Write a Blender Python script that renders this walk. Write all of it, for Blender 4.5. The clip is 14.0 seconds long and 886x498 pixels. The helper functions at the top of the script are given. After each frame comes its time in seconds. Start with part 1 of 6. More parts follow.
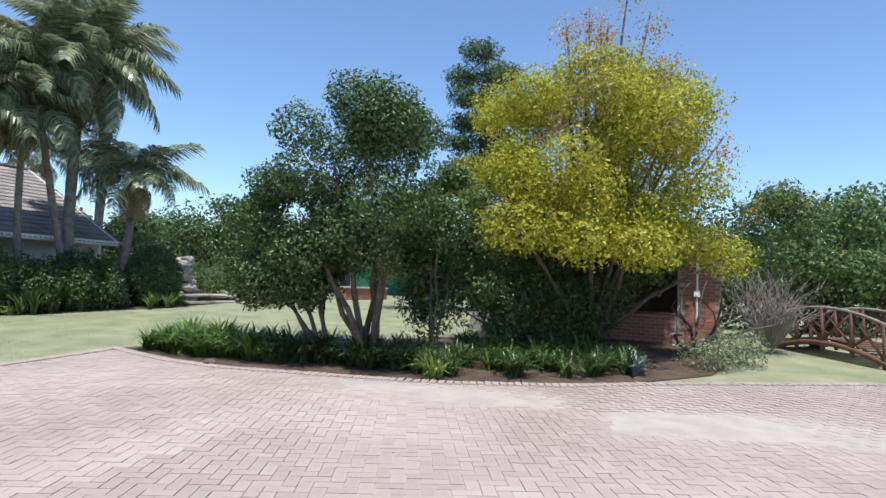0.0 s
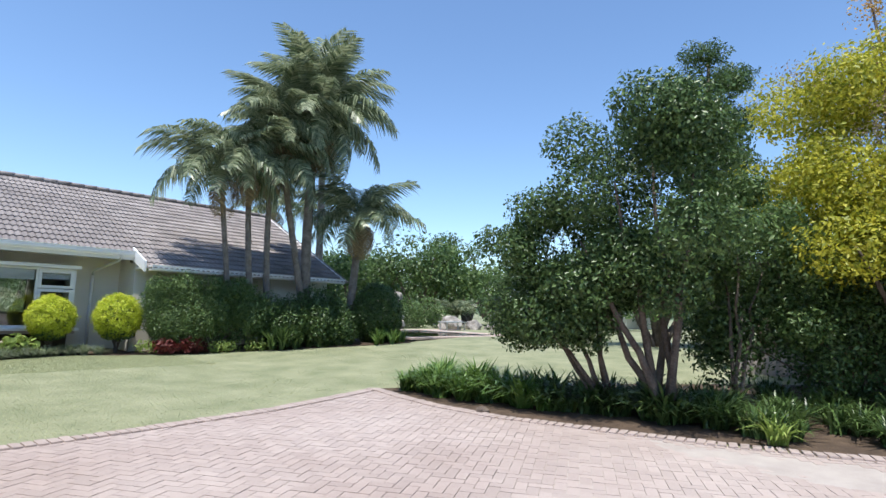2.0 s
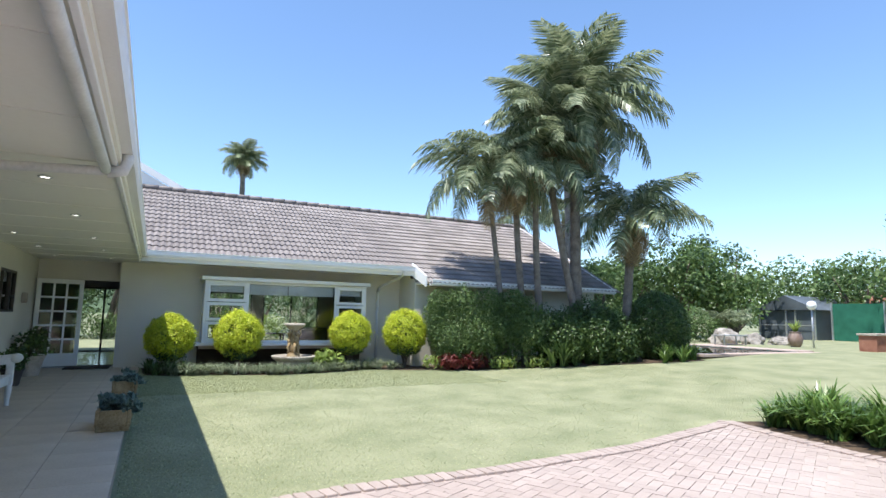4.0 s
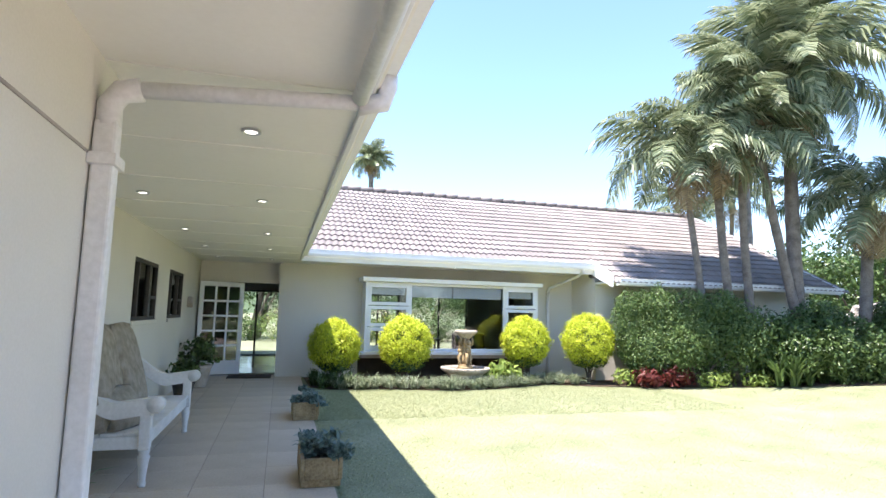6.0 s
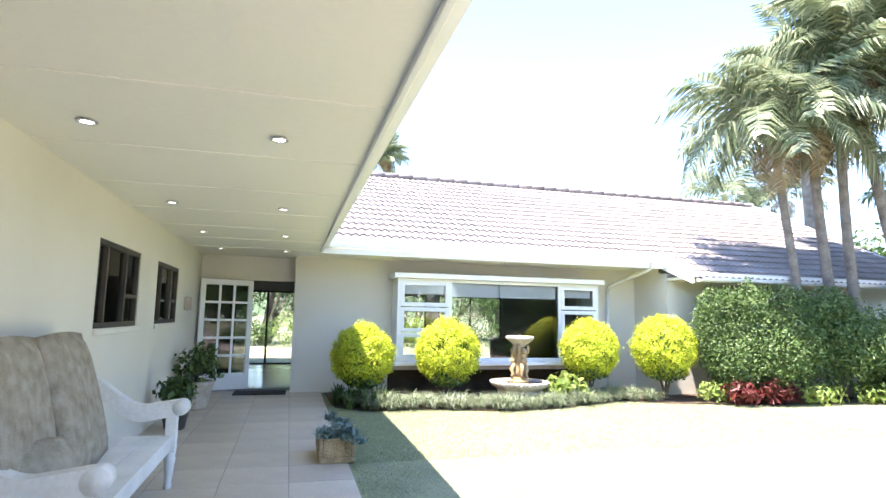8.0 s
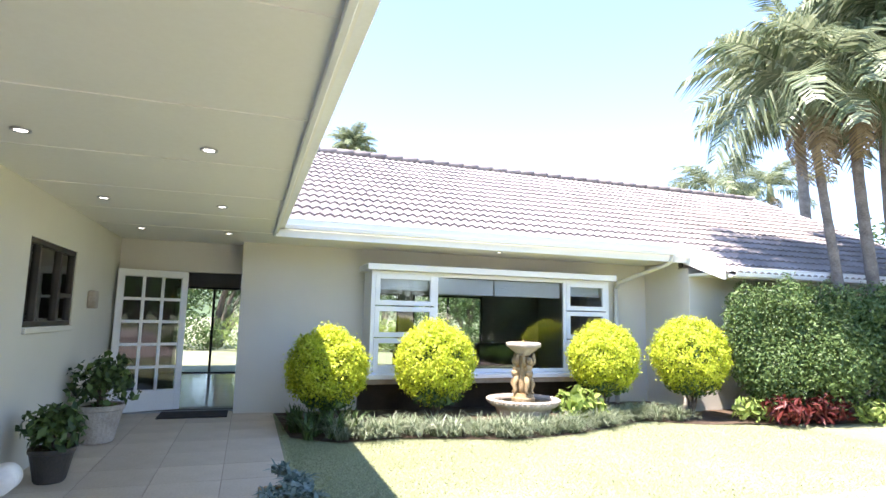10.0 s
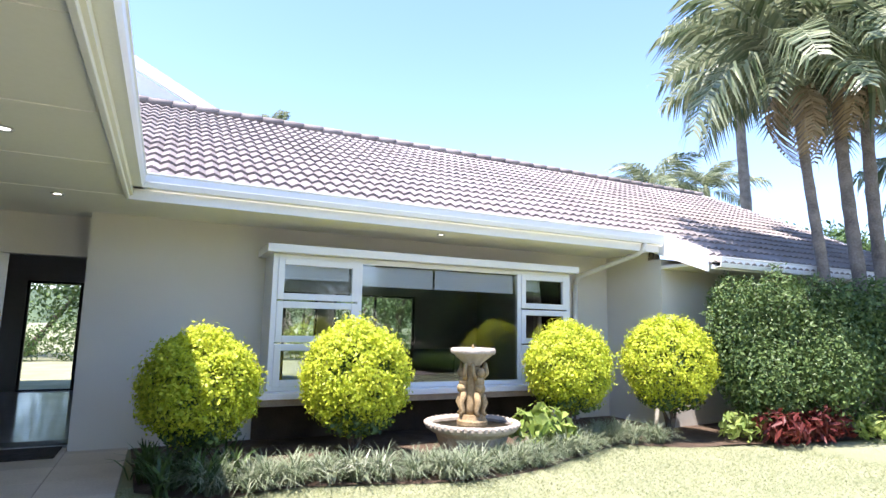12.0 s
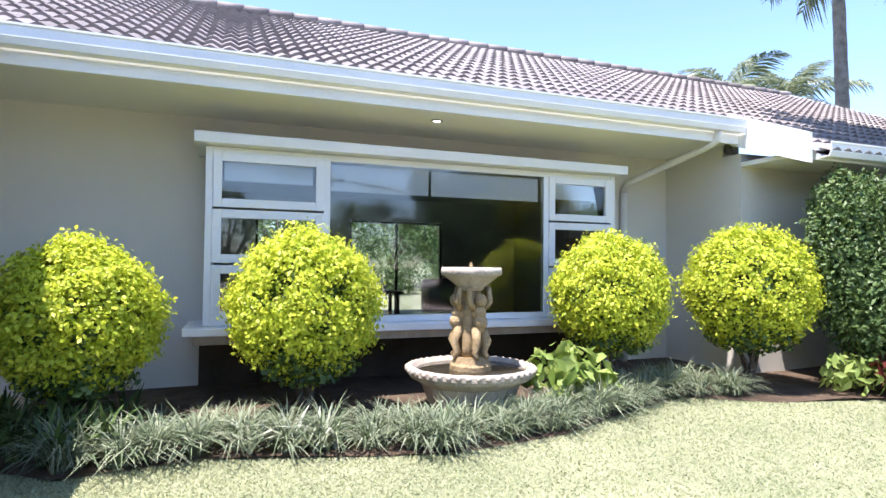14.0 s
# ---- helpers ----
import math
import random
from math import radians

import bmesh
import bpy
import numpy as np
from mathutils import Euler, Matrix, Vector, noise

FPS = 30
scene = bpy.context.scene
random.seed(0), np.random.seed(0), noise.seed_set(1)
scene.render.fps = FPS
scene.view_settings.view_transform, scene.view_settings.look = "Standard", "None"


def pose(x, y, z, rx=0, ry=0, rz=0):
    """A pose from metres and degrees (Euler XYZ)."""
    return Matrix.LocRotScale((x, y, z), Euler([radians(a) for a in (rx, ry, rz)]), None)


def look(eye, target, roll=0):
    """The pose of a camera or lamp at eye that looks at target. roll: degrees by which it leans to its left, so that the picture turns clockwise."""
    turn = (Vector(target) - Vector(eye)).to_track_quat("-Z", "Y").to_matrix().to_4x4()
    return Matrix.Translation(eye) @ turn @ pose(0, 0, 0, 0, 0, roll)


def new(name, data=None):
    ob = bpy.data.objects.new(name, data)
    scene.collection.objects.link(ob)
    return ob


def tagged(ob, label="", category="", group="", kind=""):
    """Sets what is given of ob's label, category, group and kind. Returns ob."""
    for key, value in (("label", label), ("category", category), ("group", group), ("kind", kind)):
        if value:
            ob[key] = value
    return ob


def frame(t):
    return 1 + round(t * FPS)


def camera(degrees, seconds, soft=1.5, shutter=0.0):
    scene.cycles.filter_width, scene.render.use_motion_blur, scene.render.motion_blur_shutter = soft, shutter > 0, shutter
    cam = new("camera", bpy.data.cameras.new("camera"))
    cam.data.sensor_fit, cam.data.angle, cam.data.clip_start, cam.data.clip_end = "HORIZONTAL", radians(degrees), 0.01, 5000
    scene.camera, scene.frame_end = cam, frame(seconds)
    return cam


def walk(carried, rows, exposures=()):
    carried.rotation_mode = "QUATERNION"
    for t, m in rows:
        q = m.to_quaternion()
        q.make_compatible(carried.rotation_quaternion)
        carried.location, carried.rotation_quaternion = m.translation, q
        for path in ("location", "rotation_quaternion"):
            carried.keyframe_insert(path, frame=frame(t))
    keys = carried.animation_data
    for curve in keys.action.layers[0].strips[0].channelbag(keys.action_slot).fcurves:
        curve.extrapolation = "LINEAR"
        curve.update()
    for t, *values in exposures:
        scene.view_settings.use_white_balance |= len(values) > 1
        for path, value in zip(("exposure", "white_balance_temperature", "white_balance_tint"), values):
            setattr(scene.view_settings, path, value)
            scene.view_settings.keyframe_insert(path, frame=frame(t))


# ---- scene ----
cam = camera(76.2, 14.0)
PATH = [
    (0, (1.208, -20.837, 1.394), (3.021, -20.001, 1.52), 2.4),
    (0.5, (1.251, -20.324, 1.432), (3.02, -19.4, 1.571), 2.4),
    (1, (1.302, -19.752, 1.43), (3.011, -18.728, 1.604), 2.4),
    (1.5, (1.35, -19.205, 1.417), (2.979, -18.062, 1.615), 2.3),
    (2, (1.312, -18.649, 1.417), (2.797, -17.328, 1.633), 1.9),
    (2.5, (1.192, -18.099, 1.409), (2.531, -16.633, 1.644), 1.8),
    (3, (1.089, -17.516, 1.405), (2.271, -15.921, 1.643), 1.5),
    (3.5, (0.937, -16.943, 1.417), (1.963, -15.242, 1.652), 1.3),
    (4, (0.815, -16.36, 1.384), (1.714, -14.59, 1.623), 1.2),
    (4.2, (0.722, -16.076, 1.348), (1.571, -14.281, 1.591), 1.2),
    (6.5, (-0.004, -13.245, 1.509), (0.506, -11.325, 1.736), 1.3),
    (7, (-0.06, -12.695, 1.483), (0.439, -10.772, 1.715), 1.2),
    (7.5, (-0.085, -12.141, 1.484), (0.417, -10.219, 1.718), 1.1),
    (8, (-0.024, -11.573, 1.481), (0.489, -9.655, 1.717), 1.1),
    (10.5, (0.229, -8.981, 1.456), (0.924, -7.123, 1.709), 1.2),
    (11, (0.337, -8.476, 1.411), (1.099, -6.645, 1.673), 1.1),
    (11.5, (0.601, -8.068, 1.424), (1.427, -6.266, 1.688), 1.1),
    (12, (0.857, -7.608, 1.38), (1.726, -5.828, 1.653), 1.1),
    (12.5, (1.136, -7.149, 1.292), (2.026, -5.38, 1.568), 1.0),
    (13, (1.497, -6.815, 1.241), (2.38, -5.037, 1.481), 0.9),
    (13.5, (1.876, -6.522, 1.211), (2.698, -4.705, 1.368), 0.7),
    (14, (2.188, -6.213, 1.157), (2.884, -4.339, 1.218), 0.5),
]
LIFT = [(0, 0.44, 6250, 9), (2.0, 0.52, 6250, 9), (4.2, 0.88, 6300, 9), (6.5, 1.96, 6600, 16), (7.5, 2.41, 6650, 17), (8.2, 2.46, 6650, 17), (10.3, 2.11, 6600, 19), (11.0, 2.06, 6500, 20), (12.0, 1.68, 6400, 20), (14.0, 1.52, 6250, 19)]
walk(cam, [(t, look(eye, target, roll)) for t, eye, target, roll in PATH], LIFT)

# ---- light ----
SUN_TRAVEL = Vector((0.30, 0.14, -1.0)).normalized()
world = bpy.data.worlds.new("sky")
scene.world = world
world.use_nodes = True
sky = world.node_tree.nodes.new("ShaderNodeTexSky")
sky.sky_type, sky.sun_disc = "NISHITA", False
sky.sun_elevation = math.asin(-SUN_TRAVEL.z)
sky.sun_rotation = math.atan2(-SUN_TRAVEL.x, -SUN_TRAVEL.y)
sky.air_density, sky.dust_density, sky.ozone_density = 1.0, 0.15, 4.5
back = world.node_tree.nodes["Background"]
world.node_tree.links.new(sky.outputs[0], back.inputs[0])
back.inputs[1].default_value = 0.15
sun = new("sun", bpy.data.lights.new("sun", "SUN"))
sun.data.energy, sun.data.angle, sun.data.color = 4.5, radians(0.53), (1.0, 0.95, 0.87)
sun.matrix_world = SUN_TRAVEL.to_track_quat("-Z", "Y").to_matrix().to_4x4()


# ---- materials ----
def material(name, low, high, rough=0.6, scale=4.0, fine=60.0, bump=0.1, metal=0.0, detail=5.0, island=0.0, piece=0.0, spec=0.4):
    """Two tones mixed by coarse and fine noise, with a fine relief; island/piece: brightness change from piece to piece."""
    mat = bpy.data.materials.new(name)
    mat.use_nodes = True
    nt = mat.node_tree
    bsdf = nt.nodes["Principled BSDF"]
    co = nt.nodes.new("ShaderNodeTexCoord")
    n1, n2 = nt.nodes.new("ShaderNodeTexNoise"), nt.nodes.new("ShaderNodeTexNoise")
    for n, sc in ((n1, scale), (n2, fine)):
        n.inputs["Scale"].default_value = sc
        n.inputs["Detail"].default_value = detail
        nt.links.new(co.outputs["Object"], n.inputs["Vector"])
    mix = nt.nodes.new("ShaderNodeMix")
    mix.data_type = "RGBA"
    add = nt.nodes.new("ShaderNodeMath")
    add.operation = "MULTIPLY_ADD"
    nt.links.new(n2.outputs["Fac"], add.inputs[0])
    add.inputs[1].default_value = 0.6
    nt.links.new(n1.outputs["Fac"], add.inputs[2])
    ramp = nt.nodes.new("ShaderNodeMapRange")
    ramp.inputs["From Min"].default_value, ramp.inputs["From Max"].default_value = 0.55, 1.05
    nt.links.new(add.outputs[0], ramp.inputs["Value"])
    nt.links.new(ramp.outputs[0], mix.inputs["Factor"])
    mix.inputs["A"].default_value, mix.inputs["B"].default_value = (*low, 1), (*high, 1)
    colour = mix.outputs["Result"]
    if island or piece:
        hsv = nt.nodes.new("ShaderNodeHueSaturation")
        if island:
            src = nt.nodes.new("ShaderNodeNewGeometry").outputs["Random Per Island"]
        else:
            src = nt.nodes.new("ShaderNodeObjectInfo").outputs["Random"]
        amount = island or piece
        mr = nt.nodes.new("ShaderNodeMapRange")
        mr.inputs["To Min"].default_value, mr.inputs["To Max"].default_value = 1 - amount, 1 + amount
        nt.links.new(src, mr.inputs["Value"])
        nt.links.new(mr.outputs[0], hsv.inputs["Value"])
        nt.links.new(colour, hsv.inputs["Color"])
        colour = hsv.outputs[0]
    nt.links.new(colour, bsdf.inputs["Base Color"])
    bsdf.inputs["Roughness"].default_value, bsdf.inputs["Metallic"].default_value = rough, metal
    bsdf.inputs["Specular IOR Level"].default_value = spec
    if bump:
        bp = nt.nodes.new("ShaderNodeBump")
        bp.inputs["Strength"].default_value, bp.inputs["Distance"].default_value = bump, 0.02
        nt.links.new(n2.outputs["Fac"], bp.inputs["Height"])
        nt.links.new(bp.outputs[0], bsdf.inputs["Normal"])
    return mat


def leaf_material(name, low, high, glow=0.35, rough=0.45, spread=0.35):
    """Leaf: a tone for each leaf, gloss, and light that comes through."""
    mat = bpy.data.materials.new(name)
    mat.use_nodes = True
    nt = mat.node_tree
    bsdf, out = nt.nodes["Principled BSDF"], nt.nodes["Material Output"]
    geo = nt.nodes.new("ShaderNodeNewGeometry")
    mix = nt.nodes.new("ShaderNodeMix")
    mix.data_type = "RGBA"
    mix.inputs["A"].default_value, mix.inputs["B"].default_value = (*low, 1), (*high, 1)
    nt.links.new(geo.outputs["Random Per Island"], mix.inputs["Factor"])
    nt.links.new(mix.outputs["Result"], bsdf.inputs["Base Color"])
    bsdf.inputs["Roughness"].default_value = rough
    bsdf.inputs["Specular IOR Level"].default_value = 0.35
    tr = nt.nodes.new("ShaderNodeBsdfTranslucent")
    nt.links.new(mix.outputs["Result"], tr.inputs["Color"])
    sh = nt.nodes.new("ShaderNodeMixShader")
    sh.inputs[0].default_value = glow
    nt.links.new(bsdf.outputs[0], sh.inputs[1])
    nt.links.new(tr.outputs[0], sh.inputs[2])
    nt.links.new(sh.outputs[0], out.inputs["Surface"])
    return mat


PLASTER = material("cream plaster", (0.63, 0.60, 0.525), (0.71, 0.68, 0.605), 0.85, 0.8, 90, 0.12)
SOFFIT = material("soffit paint", (0.80, 0.775, 0.70), (0.84, 0.82, 0.75), 0.7, 0.5, 30, 0.03)
WHITE = material("white gloss paint", (0.76, 0.76, 0.75), (0.84, 0.84, 0.83), 0.35, 1.5, 40, 0.03)
WORN_WHITE = material("worn white paint", (0.62, 0.61, 0.58), (0.82, 0.81, 0.79), 0.5, 2.5, 35, 0.08)
ROOF = material("weathered concrete tile", (0.165, 0.143, 0.136), (0.30, 0.268, 0.256), 0.75, 1.2, 70, 0.2, piece=0.14)
ROOF_REST = material("weathered concrete tile field", (0.165, 0.143, 0.136), (0.30, 0.268, 0.256), 0.75, 1.2, 70, 0.2, island=0.14)
GRASS_SOIL = material("mown lawn", (0.17, 0.19, 0.10), (0.31, 0.31, 0.19), 0.9, 1.3, 60, 0.6)
BLADE = leaf_material("lawn blades", (0.24, 0.28, 0.14), (0.50, 0.51, 0.31), 0.3, 0.6)
SOIL = material("brown bed soil", (0.05, 0.033, 0.022), (0.125, 0.085, 0.055), 0.95, 5, 60, 0.8)
PAVER = material("faded pink brick paver", (0.32, 0.25, 0.22), (0.43, 0.36, 0.325), 0.85, 3, 80, 0.25, piece=0.07)
PAVER_REST = material("faded pink brick paving", (0.32, 0.25, 0.22), (0.43, 0.36, 0.325), 0.85, 0.5, 80, 0.25, island=0.07)
JOINT = material("sandy joint", (0.34, 0.295, 0.265), (0.44, 0.39, 0.35), 0.95, 3, 80, 0.3)
FLAG = material("sandstone flag", (0.44, 0.36, 0.265), (0.62, 0.53, 0.425), 0.5, 1.6, 50, 0.1, piece=0.07)
BRICK = material("red face brick", (0.26, 0.10, 0.065), (0.40, 0.19, 0.13), 0.85, 4, 70, 0.3, piece=0.2)
MORTAR = material("grey mortar", (0.30, 0.26, 0.23), (0.40, 0.36, 0.32), 0.9, 4, 70, 0.3)
BARK = material("grey brown bark", (0.07, 0.05, 0.038), (0.19, 0.15, 0.12), 0.9, 5, 40, 0.8)
PALM_BARK = material("ringed palm bark", (0.12, 0.10, 0.085), (0.27, 0.235, 0.20), 0.9, 5, 40, 0.6)
TIMBER = material("dark log timber", (0.09, 0.045, 0.03), (0.20, 0.105, 0.07), 0.7, 3, 40, 0.3)
DARK_WOOD = material("dark window timber", (0.035, 0.03, 0.026), (0.075, 0.062, 0.052), 0.5, 3, 60, 0.1)
BLACK_ALU = material("black aluminium", (0.015, 0.015, 0.016), (0.03, 0.03, 0.032), 0.35, 3, 60, 0.02, metal=0.5)
STONE = material("weathered cast stone", (0.19, 0.125, 0.055), (0.46, 0.34, 0.19), 0.85, 6, 45, 0.5)
PALE_STONE = material("pale cast stone", (0.33, 0.28, 0.23), (0.52, 0.46, 0.39), 0.85, 6, 45, 0.4)
ROCK = material("grey brown rock", (0.16, 0.145, 0.13), (0.42, 0.38, 0.34), 0.9, 2.2, 20, 0.7, piece=0.2)
FABRIC = material("damask cushion cloth", (0.20, 0.17, 0.125), (0.40, 0.355, 0.29), 0.9, 11, 160, 0.15)
INDOOR = material("interior plaster", (0.42, 0.40, 0.36), (0.48, 0.46, 0.42), 0.8, 1, 40, 0.03)
GLOSS_FLOOR = material("polished pale tile floor", (0.38, 0.39, 0.40), (0.46, 0.47, 0.48), 0.12, 1, 30, 0.01)
MAT_CLOTH = material("dark door mat", (0.03, 0.026, 0.024), (0.075, 0.06, 0.055), 0.95, 8, 200, 0.4)
BLIND = material("white roller blind", (0.84, 0.84, 0.83), (0.88, 0.88, 0.87), 0.8, 2, 50, 0.03)
STEEL = material("galvanised steel", (0.42, 0.43, 0.44), (0.56, 0.57, 0.58), 0.4, 5, 60, 0.05, metal=0.6)
SHED = material("dark grey sheeting", (0.06, 0.075, 0.09), (0.12, 0.14, 0.16), 0.5, 1, 20, 0.1)
GREEN_SHADE = material("green shade cloth", (0.015, 0.11, 0.07), (0.03, 0.17, 0.11), 0.8, 2, 60, 0.1)
POOLTILE = material("pale blue pool plaster", (0.16, 0.44, 0.52), (0.22, 0.53, 0.60), 0.5, 2, 30, 0.03)
COPING = material("pink brick coping", (0.36, 0.27, 0.23), (0.50, 0.40, 0.35), 0.85, 3, 60, 0.2)
GLAZE = material("brown glazed pot", (0.20, 0.13, 0.10), (0.36, 0.27, 0.23), 0.3, 3, 40, 0.05)
HILL = material("far wooded hill", (0.035, 0.06, 0.03), (0.09, 0.13, 0.06), 0.95, 0.15, 2.5, 0.9)
THATCH = material("dark roof sheeting", (0.05, 0.04, 0.035), (0.10, 0.085, 0.07), 0.9, 3, 40, 0.5)
TERRACOTTA = material("terracotta sheet roof", (0.30, 0.12, 0.08), (0.42, 0.19, 0.13), 0.8, 1, 20, 0.2)

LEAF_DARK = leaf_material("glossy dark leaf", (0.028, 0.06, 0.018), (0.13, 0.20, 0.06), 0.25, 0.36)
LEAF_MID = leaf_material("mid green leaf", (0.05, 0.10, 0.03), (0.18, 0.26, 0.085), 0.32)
LEAF_YELLOW = leaf_material("yellow green leaf", (0.20, 0.24, 0.02), (0.60, 0.54, 0.06), 0.42)
LEAF_ORANGE = leaf_material("orange seed pod", (0.42, 0.22, 0.05), (0.55, 0.36, 0.12), 0.35)
LEAF_GOLD = leaf_material("golden duranta leaf", (0.34, 0.44, 0.03), (0.78, 0.80, 0.09), 0.42)
LEAF_RED = leaf_material("maroon leaf", (0.075, 0.013, 0.014), (0.19, 0.04, 0.03), 0.3)
LEAF_STRAP = leaf_material("strap leaf", (0.06, 0.13, 0.025), (0.20, 0.30, 0.08), 0.3, 0.32)
LEAF_BORDER = leaf_material("pale striped border grass", (0.10, 0.15, 0.07), (0.36, 0.39, 0.27), 0.25, 0.5)
LEAF_PALE = leaf_material("white striped leaf", (0.34, 0.38, 0.27), (0.58, 0.60, 0.48), 0.3, 0.5)
LEAF_BLUE = leaf_material("blue grey succulent", (0.10, 0.16, 0.14), (0.24, 0.31, 0.27), 0.2, 0.6)
LEAF_PALM = leaf_material("palm frond", (0.085, 0.125, 0.06), (0.40, 0.43, 0.27), 0.35, 0.30)
LEAF_PALM_DRY = leaf_material("dry palm frond", (0.22, 0.16, 0.09), (0.42, 0.33, 0.21), 0.3, 0.7)
LEAF_LIME = leaf_material("lime shrub leaf", (0.15, 0.24, 0.04), (0.40, 0.48, 0.14), 0.35, 0.5)
FLAG_JOINT = material("sandy flag joint", (0.36, 0.29, 0.22), (0.46, 0.38, 0.30), 0.9, 3, 80, 0.2)
# dark brown wall and the shade below the sill, mixed into one colour
SHADED_STRIP = material("dark brown wall with shade", (0.045, 0.035, 0.028), (0.10, 0.078, 0.06), 0.9, 3, 50, 0.4)
MURKY = material("dark still water", (0.02, 0.018, 0.012), (0.04, 0.034, 0.022), 0.06, 3, 20, 0.01)
TWIG_GREY = material("bare grey twig", (0.16, 0.13, 0.115), (0.30, 0.26, 0.235), 0.9, 5, 40, 0.3)


def glass_material(name, tint=(1, 1, 1), rough=0.0, ior=1.7):
    """Thin clear pane: light goes straight through, the gloss follows Fresnel."""
    mat = bpy.data.materials.new(name)
    mat.use_nodes = True
    nt = mat.node_tree
    out = nt.nodes["Material Output"]
    nt.nodes.remove(nt.nodes["Principled BSDF"])
    clear, gloss = nt.nodes.new("ShaderNodeBsdfTransparent"), nt.nodes.new("ShaderNodeBsdfGlossy")
    clear.inputs[0].default_value = (*tint, 1)
    gloss.inputs["Roughness"].default_value = rough
    fres, mix = nt.nodes.new("ShaderNodeFresnel"), nt.nodes.new("ShaderNodeMixShader")
    fres.inputs[0].default_value = ior
    nt.links.new(fres.outputs[0], mix.inputs[0])
    nt.links.new(clear.outputs[0], mix.inputs[1])
    nt.links.new(gloss.outputs[0], mix.inputs[2])
    nt.links.new(mix.outputs[0], out.inputs["Surface"])
    return mat


GLASS = glass_material("window glass", (0.92, 0.94, 0.94))
DARK_GLASS = glass_material("dim window glass", (0.30, 0.32, 0.32))
WATER = glass_material("pool water", (0.72, 0.93, 0.96), 0.03, 1.06)
LAMP = bpy.data.materials.new("lit lamp")
LAMP.use_nodes = True
LAMP.node_tree.nodes["Principled BSDF"].inputs["Emission Color"].default_value = (1, 0.95, 0.85, 1)
LAMP.node_tree.nodes["Principled BSDF"].inputs["Emission Strength"].default_value = 1.6
OPAL = material("white opal globe", (0.80, 0.80, 0.80), (0.84, 0.84, 0.84), 0.2, 2, 20, 0.0)


# ---- shaping helpers ----
def mesh_of(name, verts, faces, mat, smooth=False):
    me = bpy.data.meshes.new(name)
    me.from_pydata([tuple(v) for v in verts], [], faces)
    me.materials.append(mat)
    if smooth:
        me.polygons.foreach_set("use_smooth", [True] * len(me.polygons))
    me.update()
    return me


def part(name, shape, mat, parent=None, label="", smooth=False):
    """Links a bmesh (or a ready mesh) as one object, under a thing if one is given."""
    if isinstance(shape, bmesh.types.BMesh):
        me = bpy.data.meshes.new(name)
        shape.normal_update()
        shape.to_mesh(me)
        shape.free()
        me.materials.append(mat)
        if smooth:
            me.polygons.foreach_set("use_smooth", [True] * len(me.polygons))
    else:
        me = shape
    ob = new(name, me)
    if parent:
        ob.parent = parent
        ob.matrix_parent_inverse = parent.matrix_world.inverted()
    if label:
        ob["label"] = label
    return ob


def thing(name, x, y, z, label, category, group="", rz=0):
    ob = tagged(new(name), label, category, group)
    ob.matrix_world = pose(x, y, z, 0, 0, rz)
    bpy.context.view_layer.update()
    return ob


def box(bm, a, b, bevel=0.0, m=None):
    """A box between two corners, its edges rounded by bevel."""
    r = bmesh.ops.create_cube(bm, size=1.0)["verts"]
    mid, size = (Vector(a) + Vector(b)) / 2, Vector(b) - Vector(a)
    for v in r:
        v.co = Vector((v.co.x * abs(size.x), v.co.y * abs(size.y), v.co.z * abs(size.z))) + mid
    if bevel:
        edges = list({e for v in r for e in v.link_edges})
        out = bmesh.ops.bevel(bm, geom=edges, offset=bevel, segments=2, affect="EDGES", profile=0.5)
        r = list({v for f in out["faces"] for v in f.verts} | {v for v in r if v.is_valid})
    if m:
        bmesh.ops.transform(bm, matrix=m, verts=r)
    return bm


def boxed(a, b, bevel=0.0, m=None):
    return box(bmesh.new(), a, b, bevel, m)


def tube(bm, points, radii, sides=8, cap=True):
    """A tapered tube along points."""
    points = [Vector(p) for p in points]
    if isinstance(radii, (int, float)):
        radii = [radii] * len(points)
    rings = []
    for i, p in enumerate(points):
        d = (points[min(i + 1, len(points) - 1)] - points[max(i - 1, 0)]).normalized()
        u = d.orthogonal().normalized() if i == 0 else (u - d * u.dot(d)).normalized()
        w = d.cross(u)
        rings.append([bm.verts.new(p + radii[i] * (math.cos(2 * math.pi * k / sides) * u + math.sin(2 * math.pi * k / sides) * w)) for k in range(sides)])
    for a, b in zip(rings, rings[1:]):
        for k in range(sides):
            bm.faces.new((a[k], a[(k + 1) % sides], b[(k + 1) % sides], b[k]))
    if cap:
        bm.faces.new(rings[0][::-1])
        bm.faces.new(rings[-1])
    return bm


def turned(profile, sides=32, wave=0.0, waves=12):
    """A body turned round z from (radius, height) pairs; wave scallops it."""
    bm = bmesh.new()
    rings = []
    for r, z in profile:
        rings.append([bm.verts.new(((r * (1 + wave * math.cos(waves * 2 * math.pi * k / sides))) * math.cos(2 * math.pi * k / sides),
                                    (r * (1 + wave * math.cos(waves * 2 * math.pi * k / sides))) * math.sin(2 * math.pi * k / sides), z)) for k in range(sides)])
    for a, b in zip(rings, rings[1:]):
        for k in range(sides):
            bm.faces.new((a[k], a[(k + 1) % sides], b[(k + 1) % sides], b[k]))
    bm.faces.new(rings[0][::-1])
    bm.faces.new(rings[-1])
    return bm


RNG = np.random.default_rng(7)


